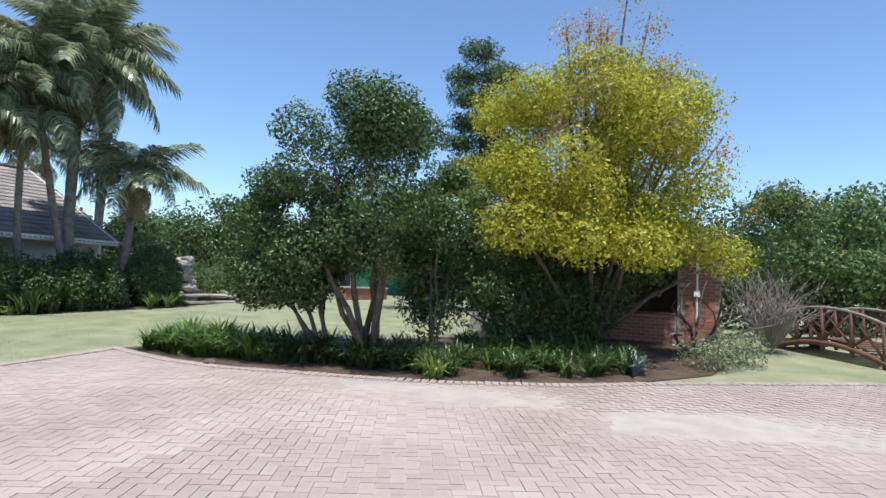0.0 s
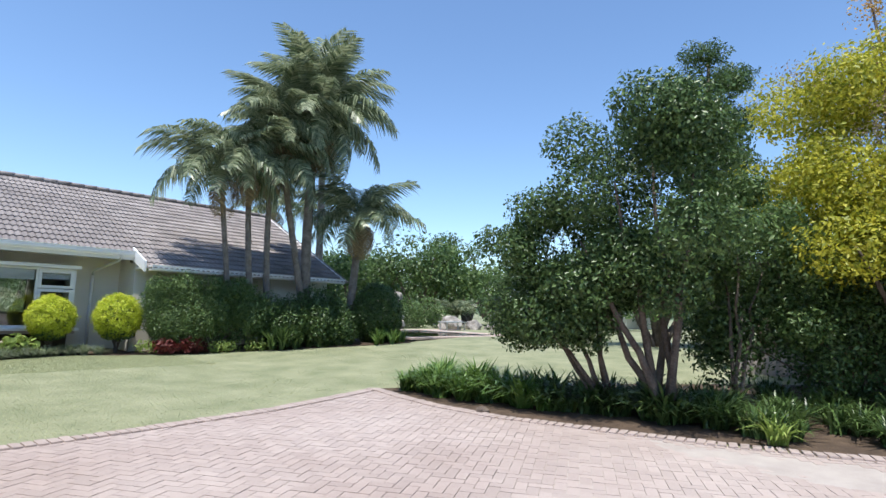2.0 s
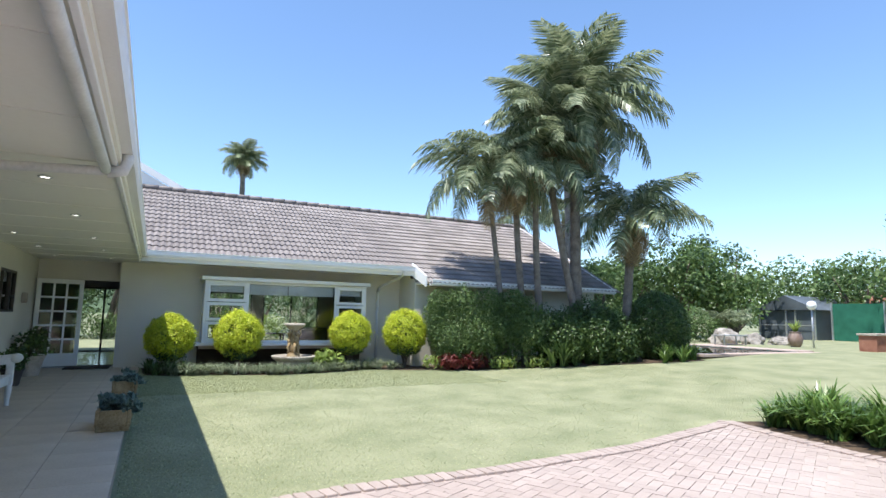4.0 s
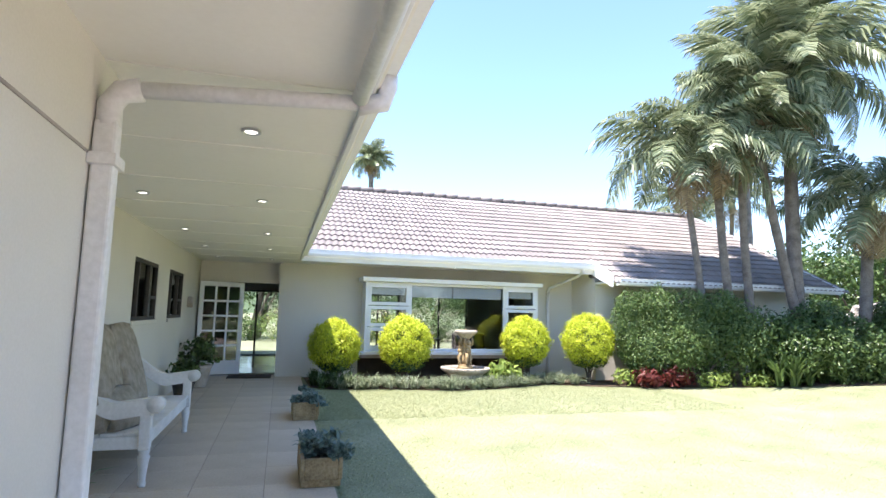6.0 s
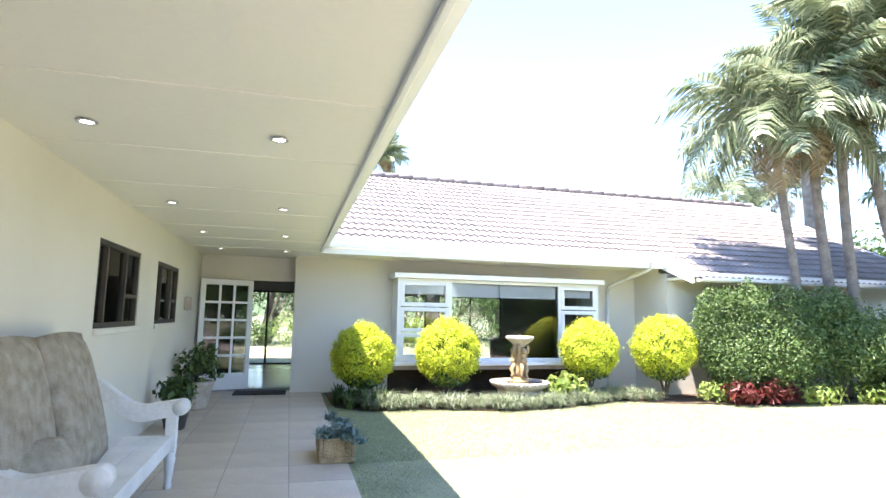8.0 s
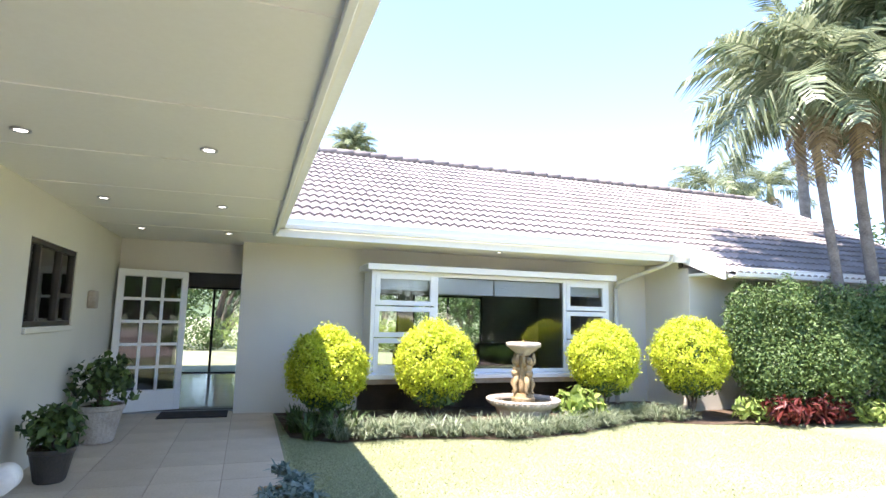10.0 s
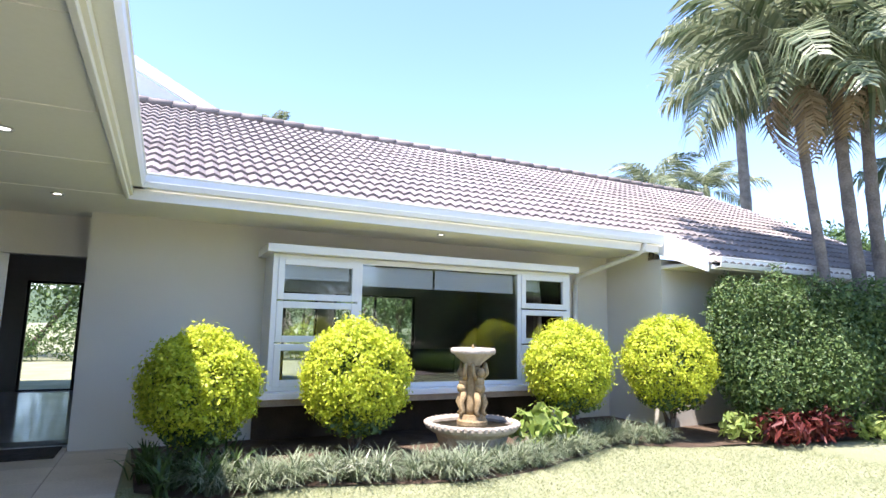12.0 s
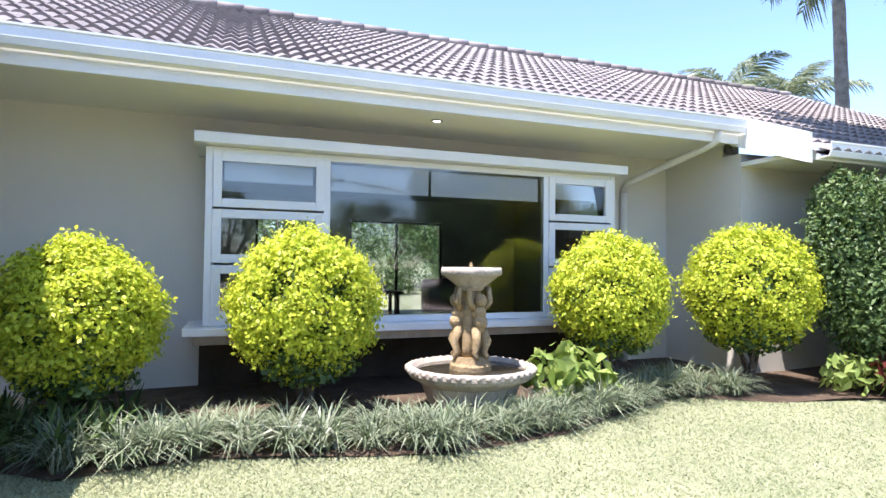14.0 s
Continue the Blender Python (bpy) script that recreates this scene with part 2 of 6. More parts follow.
def leaf_mesh(name, centres, outward, size, mat, aspect=0.5, droop=0.2):
    """Many small folded leaves (two triangles pairs each) round given centres."""
    n = len(centres)
    c = RNG.normal(size=(n, 3)) * 0.75 + outward + np.array((0, 0, 0.35))
    c /= np.linalg.norm(c, axis=1)[:, None]
    a = np.cross(c, RNG.normal(size=(n, 3)) + 0.01)
    a[:, 2] -= droop
    a /= np.linalg.norm(a, axis=1)[:, None]
    b = np.cross(a, c)
    b /= np.linalg.norm(b, axis=1)[:, None]
    s = size * RNG.uniform(0.6, 1.3, size=(n, 1))
    p0, p1 = centres - a * s * 0.5, centres + a * s * 0.5
    l = centres + b * s * aspect * 0.5 + c * s * 0.10
    r = centres - b * s * aspect * 0.5 + c * s * 0.10
    verts = np.stack([p0, l, p1, r], 1).reshape(-1, 3)
    me = bpy.data.meshes.new(name)
    me.vertices.add(4 * n)
    me.vertices.foreach_set("co", verts.ravel().astype(np.float32))
    me.loops.add(6 * n)
    idx = np.arange(n)[:, None] * 4
    me.loops.foreach_set("vertex_index", np.concatenate([idx + 0, idx + 1, idx + 2, idx + 0, idx + 2, idx + 3], 1).ravel().astype(np.int32))
    me.polygons.add(2 * n)
    me.polygons.foreach_set("loop_start", np.arange(0, 6 * n, 3, dtype=np.int32))
    me.materials.append(mat)
    me.update(calc_edges=True)
    me.validate()
    return me


def blob_points(blobs, n, shell=0.35, rough=0.25):
    """Points in the outer shell of several ellipsoids (x, y, z, rx, ry, rz), with uneven edges; and the ways outward."""
    blobs = np.array(blobs, float)
    weight = (blobs[:, 3] * blobs[:, 4] * blobs[:, 5]) ** (2 / 3)
    pick = RNG.choice(len(blobs), n, p=weight / weight.sum())
    d = RNG.normal(size=(n, 3))
    d /= np.linalg.norm(d, axis=1)[:, None]
    lump = 1 + rough * np.sin(5 * d[:, 0] + pick) * np.cos(4 * d[:, 1] + 2 * pick) * np.sin(4 * d[:, 2] + pick)
    r = (1 - shell * RNG.random(n) ** 1.6) * lump + rough * 0.15 * RNG.normal(size=n)
    return blobs[pick, :3] + d * blobs[pick, 3:] * r[:, None], d


def foliage(name, blobs, n, size, mat, parent, shell=0.35, rough=0.25, aspect=0.5, label=""):
    p, d = blob_points(blobs, n, shell, rough)
    return part(name, leaf_mesh(name, p, d, size, mat, aspect), mat, parent, label)


def crown_blobs(cx, cy, z0, z1, r, count, seed, small=0.38):
    """Clumps that fill an uneven crown between z0 and z1."""
    rnd = random.Random(seed)
    out = []
    for _ in range(count):
        f = rnd.random()
        zz = z0 + (z1 - z0) * f
        span = r * math.sin(math.pi * (0.18 + 0.72 * f)) ** 0.7
        a, q = rnd.uniform(0, 6.283), span * math.sqrt(rnd.uniform(0.1, 1))
        s = r * small * rnd.uniform(0.7, 1.25)
        out.append((cx + q * math.cos(a), cy + q * math.sin(a), zz, s, s, s * 0.8))
    return out


def limbs(name, base, targets, r0, mat, parent, seed=1, lean=0.3):
    """A branching set of stems from the base to the targets."""
    rnd = random.Random(seed)
    bm = bmesh.new()
    for tx, ty, tz in targets:
        b, e = Vector(base) + Vector((rnd.uniform(-1, 1), rnd.uniform(-1, 1), 0)) * r0 * 1.5, Vector((tx, ty, tz))
        pts = []
        for k in range(7):
            f = k / 6
            p = b.lerp(e, f) + Vector((rnd.uniform(-1, 1), rnd.uniform(-1, 1), 0)) * lean * 0.22 * math.sin(math.pi * f) + Vector((0, 0, lean * math.sin(math.pi * f) * 0.4))
            pts.append(p)
        pts[0].z -= 0.08
        tube(bm, pts, [r0 * (1 - 0.8 * k / 6) for k in range(7)], 7)
    return part(name, bm, mat, parent, smooth=True)


def ground_height(x, y):
    lawn = -0.13 + 0.11 * min(1, max(0, (y + 11.5) / 6))
    return lawn + min(0.45, 0.045 * max(0.0, x - 8.5))

# ---- ground ----
def sheet(name, xs, ys, lift, mat):
    verts = [(x, y, ground_height(x, y) + lift) for y in ys for x in xs]
    w = len(xs)
    faces = [(j * w + i, j * w + i + 1, (j + 1) * w + i + 1, (j + 1) * w + i) for j in range(len(ys) - 1) for i in range(w - 1)]
    return part(name, mesh_of(name, verts, faces, mat, True), mat)


def steps(spans):
    out = []
    for a, b, d in spans:
        n = max(1, round((b - a) / d))
        out += [a + (b - a) * k / n for k in range(n)]
    return out + [spans[-1][1]]


POOL = (16.0, 21.0, -4.2, 0.2)
xs = steps([(-400, -60, 85), (-60, -8, 13), (-8, 8, 1.0), (8, POOL[0], 0.7), (POOL[0], POOL[1], 0.79), (POOL[1], 32, 1.25), (32, 80, 8), (80, 500, 70)])
ys = steps([(-400, -60, 85), (-60, -26, 8), (-26, POOL[2], 0.7), (POOL[2], POOL[3], 0.74), (POOL[3], 12, 1), (12, 60, 8), (60, 500, 70)])
verts = [(x, y, ground_height(x, y)) for y in ys for x in xs]
w = len(xs)
faces = []
for j in range(len(ys) - 1):
    for i in range(w - 1):
        mx, my = (xs[i] + xs[i + 1]) / 2, (ys[j] + ys[j + 1]) / 2
        if POOL[0] < mx < POOL[1] and POOL[2] < my < POOL[3]:
            continue
        if -12 < mx < 14.2 and 0.2 < my < 5.9:
            continue
        faces.append((j * w + i, j * w + i + 1, (j + 1) * w + i + 1, (j + 1) * w + i))
ground = part("ground", mesh_of("ground", verts, faces, GRASS_SOIL, True), GRASS_SOIL)
tagged(ground, "mown green lawn rising gently behind the drive", "lawn", kind="structure")

# drive outline: lawn side, bed side, then far round behind
LAWN_EDGE = [(0.62, -11.75), (1.4, -11.65), (2.4, -11.5), (4.1, -11.45), (6.0, -11.25), (7.4, -10.9), (8.2, -10.7), (8.6, -10.55)]
BED_EDGE = [(8.6, -10.55), (8.22, -12.5), (8.22, -13.7), (8.5, -14.75), (8.7, -15.7), (8.9, -16.6), (9.15, -17.45), (9.85, -19.0), (10.9, -20.5), (11.8, -22.1), (12.6, -23.5), (15.0, -28.0), (17.0, -33.0)]
DRIVE = LAWN_EDGE + BED_EDGE[1:] + [(10, -38), (-8, -38), (-9, -18.5), (-0.72, -18.5), (-0.72, -12.62), (0.62, -12.62)]


def inside(x, y, poly):
    hit = False
    for (x0, y0), (x1, y1) in zip(poly, poly[1:] + poly[:1]):
        if (y0 > y) != (y1 > y) and x < x0 + (y - y0) / (y1 - y0) * (x1 - x0):
            hit = not hit
    return hit


bm = bmesh.new()
ring = [bm.verts.new((x, y, -0.128)) for x, y in DRIVE]
face = bm.faces.new(ring)
bmesh.ops.triangulate(bm, faces=[face])
bmesh.ops.subdivide_edges(bm, edges=bm.edges[:], cuts=5, use_grid_fill=True)
for v in bm.verts:
    v.co.z = ground_height(v.co.x, v.co.y) + 0.012
drive = tagged(part("road", bm, JOINT), "faded pink brick paved driveway with sandy joints", "driveway", kind="structure")

# ---- walls of the house ----
def wall(name, pieces, mat=PLASTER, label="cream plastered house wall"):
    bm = bmesh.new()
    for a, b in pieces:
        box(bm, a, b)
    return tagged(part(name, bm, mat), label, "wall", kind="structure")


WX0, WX1, WZ0, WZ1 = 1.95, 6.23, 0.62, 2.19
wall("wall_front", [((0.05, -0.30, -0.1), (WX0 + 0.05, -0.05, 2.66)), ((WX1 - 0.05, -0.30, -0.1), (7.5, -0.05, 2.66)),
                    ((WX0 + 0.05, -0.30, -0.1), (WX1 - 0.05, -0.05, WZ0 - 0.04)), ((WX0 + 0.05, -0.30, WZ1 + 0.06), (WX1 - 0.05, -0.05, 2.66))])
# thin dark strip added over the plaster; its colour holds the bay's shade too
wall("wall_shaded_strip", [((1.9, -0.36, -0.1), (6.28, -0.303, 0.468))], SHADED_STRIP, "dark brown wall strip carrying the shade below the bay window")
wall("wall_return", [((0.05, -0.05, -0.1), (0.28, 0.25, 2.66))])
wall("wall_second_front", [((7.5, -1.47, -0.1), (14.2, -1.22, 2.45)), ((7.5, -1.22, -0.1), (7.75, -0.05, 2.66)), ((13.95, -1.22, -0.1), (14.2, 5.9, 2.66))])
wall("wall_entrance", [((-1.76, 0.12, 2.11), (0.05, 0.30, 2.66)), ((-1.96, 0.12, -0.1), (-1.72, 0.30, 2.66))])
A1, A2, B1, B2, VZ0, VZ1 = -5.90, -4.42, -3.55, -2.10, 1.31, 2.13
wall("wall_veranda", [((-1.96, -10.9, -0.1), (-1.70, A1, 2.66)), ((-1.96, A2, -0.1), (-1.70, B1, 2.66)), ((-1.96, B2, -0.1), (-1.70, 0.12, 2.66)),
                      ((-1.96, A1, -0.1), (-1.70, A2, VZ0)), ((-1.96, A1, VZ1), (-1.70, A2, 2.66)), ((-1.96, B1, -0.1), (-1.70, B2, VZ0)), ((-1.96, B1, VZ1), (-1.70, B2, 2.66))])
wall("wall_garage", [((-6.0, -10.95, -0.15), (-0.72, -10.75, 2.66)), ((-0.92, -17.8, -0.15), (-0.72, -10.95, 2.66)), ((-6.0, -17.8, -0.15), (-0.92, -17.6, 2.66))])
bm = bmesh.new()
for z in (2.12,):
    box(bm, (-0.725, -17.6, z), (-0.714, -10.95, z + 0.012))
tagged(part("trim_garage", bm, MORTAR), "thin plaster joint line along the wall", "trim", kind="structure")
BX = [(-1.55, 0.25), (2.6, 4.1), (4.5, 6.6)]
pieces, x = [], -3.0
for a, b in BX:
    pieces += [((x, 5.7, -0.1), (a, 5.9, 2.66)), ((a, 5.7, 2.12), (b, 5.9, 2.66))]
    x = b
pieces.append(((x, 5.7, -0.1), (13.95, 5.9, 2.66)))
wall("wall_back", pieces + [((-3.2, 0.3, -0.1), (-3.0, 5.9, 2.66)), ((-3.0, 0.12, -0.1), (-1.96, 0.3, 2.66)), ((8.4, -0.05, -0.1), (8.6, 5.7, 2.66))], INDOOR, "plastered inside wall of the living room")
tagged(part("floor_indoor", boxed((-3.0, -0.05, -0.1), (13.9, 5.75, 0.02)), GLOSS_FLOOR), "polished pale tiled floor of the living room", "floor", kind="structure")
tagged(part("ceiling_indoor", boxed((-3.0, -0.05, 2.6), (13.9, 5.9, 2.7)), INDOOR), "white painted ceiling of the living room", "ceiling", kind="structure")

# veranda slab and its flags
tagged(part("floor_veranda", boxed((-1.70, -12.6, -0.2), (0.62, -0.05, -0.005)), FLAG_JOINT), "sandstone paved veranda floor", "floor", kind="structure")
bm = bmesh.new()
box(bm, (-1.76, -17.9, 2.58), (0.50, -0.30, 2.64))
for k in range(12):
    y = -1.46 - 1.2 * k
    box(bm, (-1.70, y - 0.02, 2.574), (0.44, y + 0.02, 2.58))
box(bm, (0.50, -1.46, 2.58), (7.5, -0.05, 2.64))
box(bm, (-1.70, -0.30, 2.58), (0.05, 0.3, 2.64))
tagged(part("ceiling_veranda", bm, SOFFIT), "cream boarded veranda soffit with thin cover strips", "ceiling", kind="structure")
bm = bmesh.new()
box(bm, (7.5, -2.25, 2.30), (14.3, -1.47, 2.35))
tagged(part("ceiling_second_eave", bm, SOFFIT), "cream boarded eave soffit", "ceiling", kind="structure")

# fascias and gutters
SLOPE, EY, EZ = 0.51, -1.5, 2.79


def roof_z(y):
    return EZ + SLOPE * (y - EY)


bm = bmesh.new()
box(bm, (0.44, -1.50, 2.54), (7.5, -1.46, 2.74), 0.004)
box(bm, (0.44, -17.9, 2.545), (0.475, -1.50, 2.74), 0.004)
box(bm, (7.56, -2.30, 2.24), (14.3, -2.26, 2.39), 0.004)
tagged(part("trim_fascia", bm, WHITE), "white painted fascia boards under the roof edge", "fascia", kind="structure")
GUT = [(-0.0, 0.0), (0.10, 0.0), (0.12, 0.05), (0.12, 0.12), (0.13, 0.13), (0.13, 0.145), (0.112, 0.145), (0.108, 0.055), (0.09, 0.012), (0.0, 0.012)]


def gutter(name, a, b, out):
    bm = bmesh.new()
    o = Vector(out)
    ends = [[bm.verts.new(Vector(e) + o * u + Vector((0, 0, v))) for u, v in GUT] for e in (a, b)]
    n = len(GUT)
    for k in range(n):
        bm.faces.new((ends[0][k], ends[0][(k + 1) % n], ends[1][(k + 1) % n], ends[1][k]))
    bm.faces.new(ends[0][::-1])
    bm.faces.new(ends[1])
    bmesh.ops.recalc_face_normals(bm, faces=bm.faces[:])
    return tagged(part(name, bm, WHITE), "white box gutter along the eave", "gutter")


gutter("gutter", (0.48, -1.504, 2.65), (7.42, -1.504, 2.65), (0, -1, 0))
gutter("gutter", (0.478, -11.2, 2.65), (0.478, -1.50, 2.65), (1, 0, 0))
gutter("gutter", (0.478, -17.9, 2.65), (0.478, -11.2, 2.65), (1, 0, 0))
gutter("gutter", (7.60, -2.304, 2.26), (14.3, -2.304, 2.26), (0, -1, 0))
# barge board between the two eaves
bm = bmesh.new()
pts = [(-1.36, 2.56), (-2.32, 2.20), (-2.32, 2.50), (-1.36, 2.92)]
lo, hi = [bm.verts.new((7.43, y, z)) for y, z in pts], [bm.verts.new((7.48, y, z)) for y, z in pts]
for k in range(4):
    bm.faces.new((lo[k], lo[(k + 1) % 4], hi[(k + 1) % 4], hi[k]))
bm.faces.new(lo[::-1])
bm.faces.new(hi)
bmesh.ops.recalc_face_normals(bm, faces=bm.faces[:])
tagged(part("trim_barge", bm, WHITE), "white barge board stepping down to the lower eave", "barge board", kind="structure")

# roof decks below the tiles
def slab(name, quad, thick, mat, label):
    bm = bmesh.new()
    up = [bm.verts.new(q) for q in quad]
    down = [bm.verts.new((q[0], q[1], q[2] - thick)) for q in quad]
    bm.faces.new(up)
    bm.faces.new(down[::-1])
    for k in range(len(quad)):
        bm.faces.new((up[k], down[k], down[(k + 1) % len(quad)], up[(k + 1) % len(quad)]))
    bmesh.ops.recalc_face_normals(bm, faces=bm.faces[:])
    return tagged(part(name, bm, mat), label, "roof", kind="structure")


RY = 3.30
RZ = roof_z(RY)
D = 0.05
roof_front = slab("roof_front", [(-3.8, EY, EZ - D), (7.52, EY, EZ - D), (7.52, -2.3, roof_z(-2.3) - D), (14.3, -2.3, roof_z(-2.3) - D), (14.3, RY, RZ - D), (-3.8, RY, RZ - D)], 0.03, ROOF_REST, "grey brown concrete tiled roof slope over the living room")
slab("roof_back", [(-3.8, RY, RZ - D), (14.3, RY, RZ - D), (14.3, 8.1, 2.7), (-3.8, 8.1, 2.7)], 0.03, ROOF_REST, "grey brown concrete tiled rear roof slope")
slab("roof_veranda", [(0.58, -17.9, 2.76), (0.58, -1.5, 2.76), (-3.8, RY, RZ - 0.03), (-3.8, -17.9, RZ - 0.03)], 0.03, ROOF_REST, "grey brown concrete tiled roof slope over the veranda")
slab("roof_veranda_back", [(-3.8, -17.9, RZ - 0.03), (-3.8, RY, RZ - 0.03), (-8.2, RY, 2.66), (-8.2, -17.9, 2.66)], 0.03, ROOF_REST, "grey brown concrete tiled rear veranda roof slope")
bm = bmesh.new()
tri_pts = [(-1.95, 6.85), (1.50, 5.08), (-5.40, 5.08)]
f0, f1 = [bm.verts.new((x, 3.44, z)) for x, z in tri_pts], [bm.verts.new((x, 6.0, z)) for x, z in tri_pts]
bm.faces.new(f0)
bm.faces.new(f1[::-1])
for k in range(3):
    bm.faces.new((f0[k], f1[k], f1[(k + 1) % 3], f0[(k + 1) % 3]))
bmesh.ops.recalc_face_normals(bm, faces=bm.faces[:])
tagged(part("wall_gable", bm, WHITE), "white plastered gable wall above the ridge", "gable", kind="structure")
for sx in (1, -1):
    bm = bmesh.new()
    a, b = Vector((-1.95, 3.36, 6.87)), Vector((-1.95 + sx * 3.55, 3.36, 5.05))
    quad = [a, b, b + Vector((0, 0, 0.22)), a + Vector((0, 0, 0.22))]
    f0, f1 = [bm.verts.new(q) for q in quad], [bm.verts.new(q + Vector((0, 0.09, 0))) for q in quad]
    bm.faces.new(f0)
    bm.faces.new(f1[::-1])
    for k in range(4):
        bm.faces.new((f0[k], f1[k], f1[(k + 1) % 4], f0[(k + 1) % 4]))
    bmesh.ops.recalc_face_normals(bm, faces=bm.faces[:])
    tagged(part("trim_gable_barge", bm, WHITE), "white painted gable barge board", "barge board", kind="structure")
bm = bmesh.new()
box(bm, (14.28, -2.3, 0), (14.33, RY + 0.05, 0.18))
for v in bm.verts:
    v.co.z += roof_z(v.co.y) - 0.16
tagged(part("trim_verge", bm, WHITE), "white verge board at the roof end", "verge board", kind="structure")

# ---- bay window, entrance door, veranda windows ----
def framed(name, x0, x1, z0, z1, y, rows, mat=WHITE, kind="window", label="", glass=GLASS, bar=0.06, deep=0.07):
    """A frame with a list of (x0, x1, z0, z1) openings, each with its own sash and pane, facing -y."""
    win = tagged(new(name), label, "window", kind="structure")
    bm = bmesh.new()
    box(bm, (x0, y, z0), (x0 + bar, y + deep, z1), 0.004)
    box(bm, (x1 - bar, y, z0), (x1, y + deep, z1), 0.004)
    box(bm, (x0 + bar, y, z0), (x1 - bar, y + deep, z0 + bar), 0.004)
    box(bm, (x0 + bar, y, z1 - bar), (x1 - bar, y + deep, z1), 0.004)
    part("window_frame", bm, mat, win)
    for a, b, c, d, sash in rows:
        if sash:
            bm = bmesh.new()
            s = sash
            box(bm, (a, y - 0.012, c), (a + s, y + 0.04, d), 0.004)
            box(bm, (b - s, y - 0.012, c), (b, y + 0.04, d), 0.004)
            box(bm, (a + s, y - 0.012, c), (b - s, y + 0.04, c + s), 0.004)
            box(bm, (a + s, y - 0.012, d - s), (b - s, y + 0.04, d), 0.004)
            part("sash", bm, mat, win)
        pane = part("pane", boxed((a + sash, y + 0.012, c + sash), (b - sash, y + 0.018, d - sash)), glass, win)
        pane.visible_shadow = False
    return win


FY = -0.91
SIDE = 1.02
rows = []
zs = [0.66, 1.16, 1.65, 2.15]
for a, b in ((WX0 + 0.06, WX0 + SIDE), (WX1 - 0.86, WX1 - 0.06)):
    for c, d in zip(zs, zs[1:]):
        rows.append((a, b, c + 0.01, d - 0.01, 0.075))
rows.append((WX0 + SIDE + 0.06, WX1 - 0.86 - 0.06, 0.68, 2.13, 0.0))
bay = framed("window_bay", WX0, WX1, WZ0, WZ1, FY, rows, label="white painted timber bay window with a wide fixed pane")
for x in (WX0 + SIDE, WX1 - 0.86 - 0.06):
    part("mullion", boxed((x, FY, WZ0 + 0.06), (x + 0.06, FY + 0.07, WZ1 - 0.06), 0.004), WHITE, bay)
for xa, xb in ((WX0 + 0.003, WX0 + 0.06), (WX1 - 0.06, WX1 - 0.003)):
    part("cheek", boxed((xa, FY + 0.072, WZ0), (xb, -0.303, WZ1), 0.003), WHITE, bay)
part("head_board", boxed((1.86, -1.05, 2.195), (6.30, -0.303, 2.29), 0.006), WHITE, bay)
part("window_sill", boxed((1.80, -1.10, 0.55), (6.36, -0.303, 0.617), 0.008), WHITE, bay)
part("apron", boxed((1.88, -1.02, 0.47), (6.28, -0.303, 0.548), 0.004), PALE_STONE, bay)
for a, b, z in ((WX0 + 0.15, WX0 + SIDE - 0.09, 1.93), (WX0 + SIDE + 0.08, 4.03, 1.89), (4.06, WX1 - 0.94, 1.89), (WX1 - 0.77, WX1 - 0.14, 1.93)):
    bl = thing("roller_blind", (a + b) / 2, FY + 0.1, z, "white roller blind partly drawn behind the bay window", "blind", "blinds of the bay window")
    part("cloth", boxed((a, FY + 0.098, z), (b, FY + 0.103, 2.12)), BLIND, bl)
    part("bottom_bar", boxed((a, FY + 0.092, z - 0.025), (b, FY + 0.11, z), 0.005), BLIND, bl)

door = tagged(new("door_1"), "white panelled glass door leaf with fifteen panes, standing ajar", "door", kind="structure")
DX0, DX1, DY = -1.70, -0.735, 0.10
bm = bmesh.new()
box(bm, (DX0, DY, 0.03), (DX0 + 0.09, DY + 0.045, 2.10), 0.004)
box(bm, (DX1 - 0.09, DY, 0.03), (DX1, DY + 0.045, 2.10), 0.004)
box(bm, (DX0 + 0.09, DY, 0.03), (DX1 - 0.09, DY + 0.045, 0.33), 0.004)
box(bm, (DX0 + 0.09, DY, 2.00), (DX1 - 0.09, DY + 0.045, 2.10), 0.004)
part("door_frame", bm, WHITE, door)
gx = (DX1 - DX0 - 0.18) / 3
gz = (2.00 - 0.33) / 5
for i in range(1, 3):
    x = DX0 + 0.09 + gx * i
    part("glazing_bar", boxed((x - 0.022, DY + 0.004, 0.33), (x + 0.022, DY + 0.041, 2.0), 0.003), WHITE, door)
for k in range(1, 5):
    z = 0.33 + gz * k
    for i in range(3):
        x = DX0 + 0.09 + gx * i
        part("glazing_bar", boxed((x + (0.022 if i else 0), DY + 0.004, z - 0.022), (x + gx - (0.022 if i < 2 else 0), DY + 0.041, z + 0.022), 0.003), WHITE, door)
for i in range(3):
    for k in range(5):
        x, z = DX0 + 0.09 + gx * i, 0.33 + gz * k
        pane = part("pane", boxed((x + 0.01, DY + 0.018, z + 0.01), (x + gx - 0.01, DY + 0.024, z + gz - 0.01)), DARK_GLASS, door)
        pane.visible_shadow = False
door.matrix_world = pose(DX1, DY + 0.02, 0, 0, 0, 19) @ Matrix.Translation((-DX1, -DY - 0.02, 0))
tagged(part("trim_threshold", boxed((-1.72, 0.0, -0.008), (0.05, 0.28, 0.028), 0.004), DARK_WOOD), "dark timber threshold of the entrance", "threshold", kind="structure")
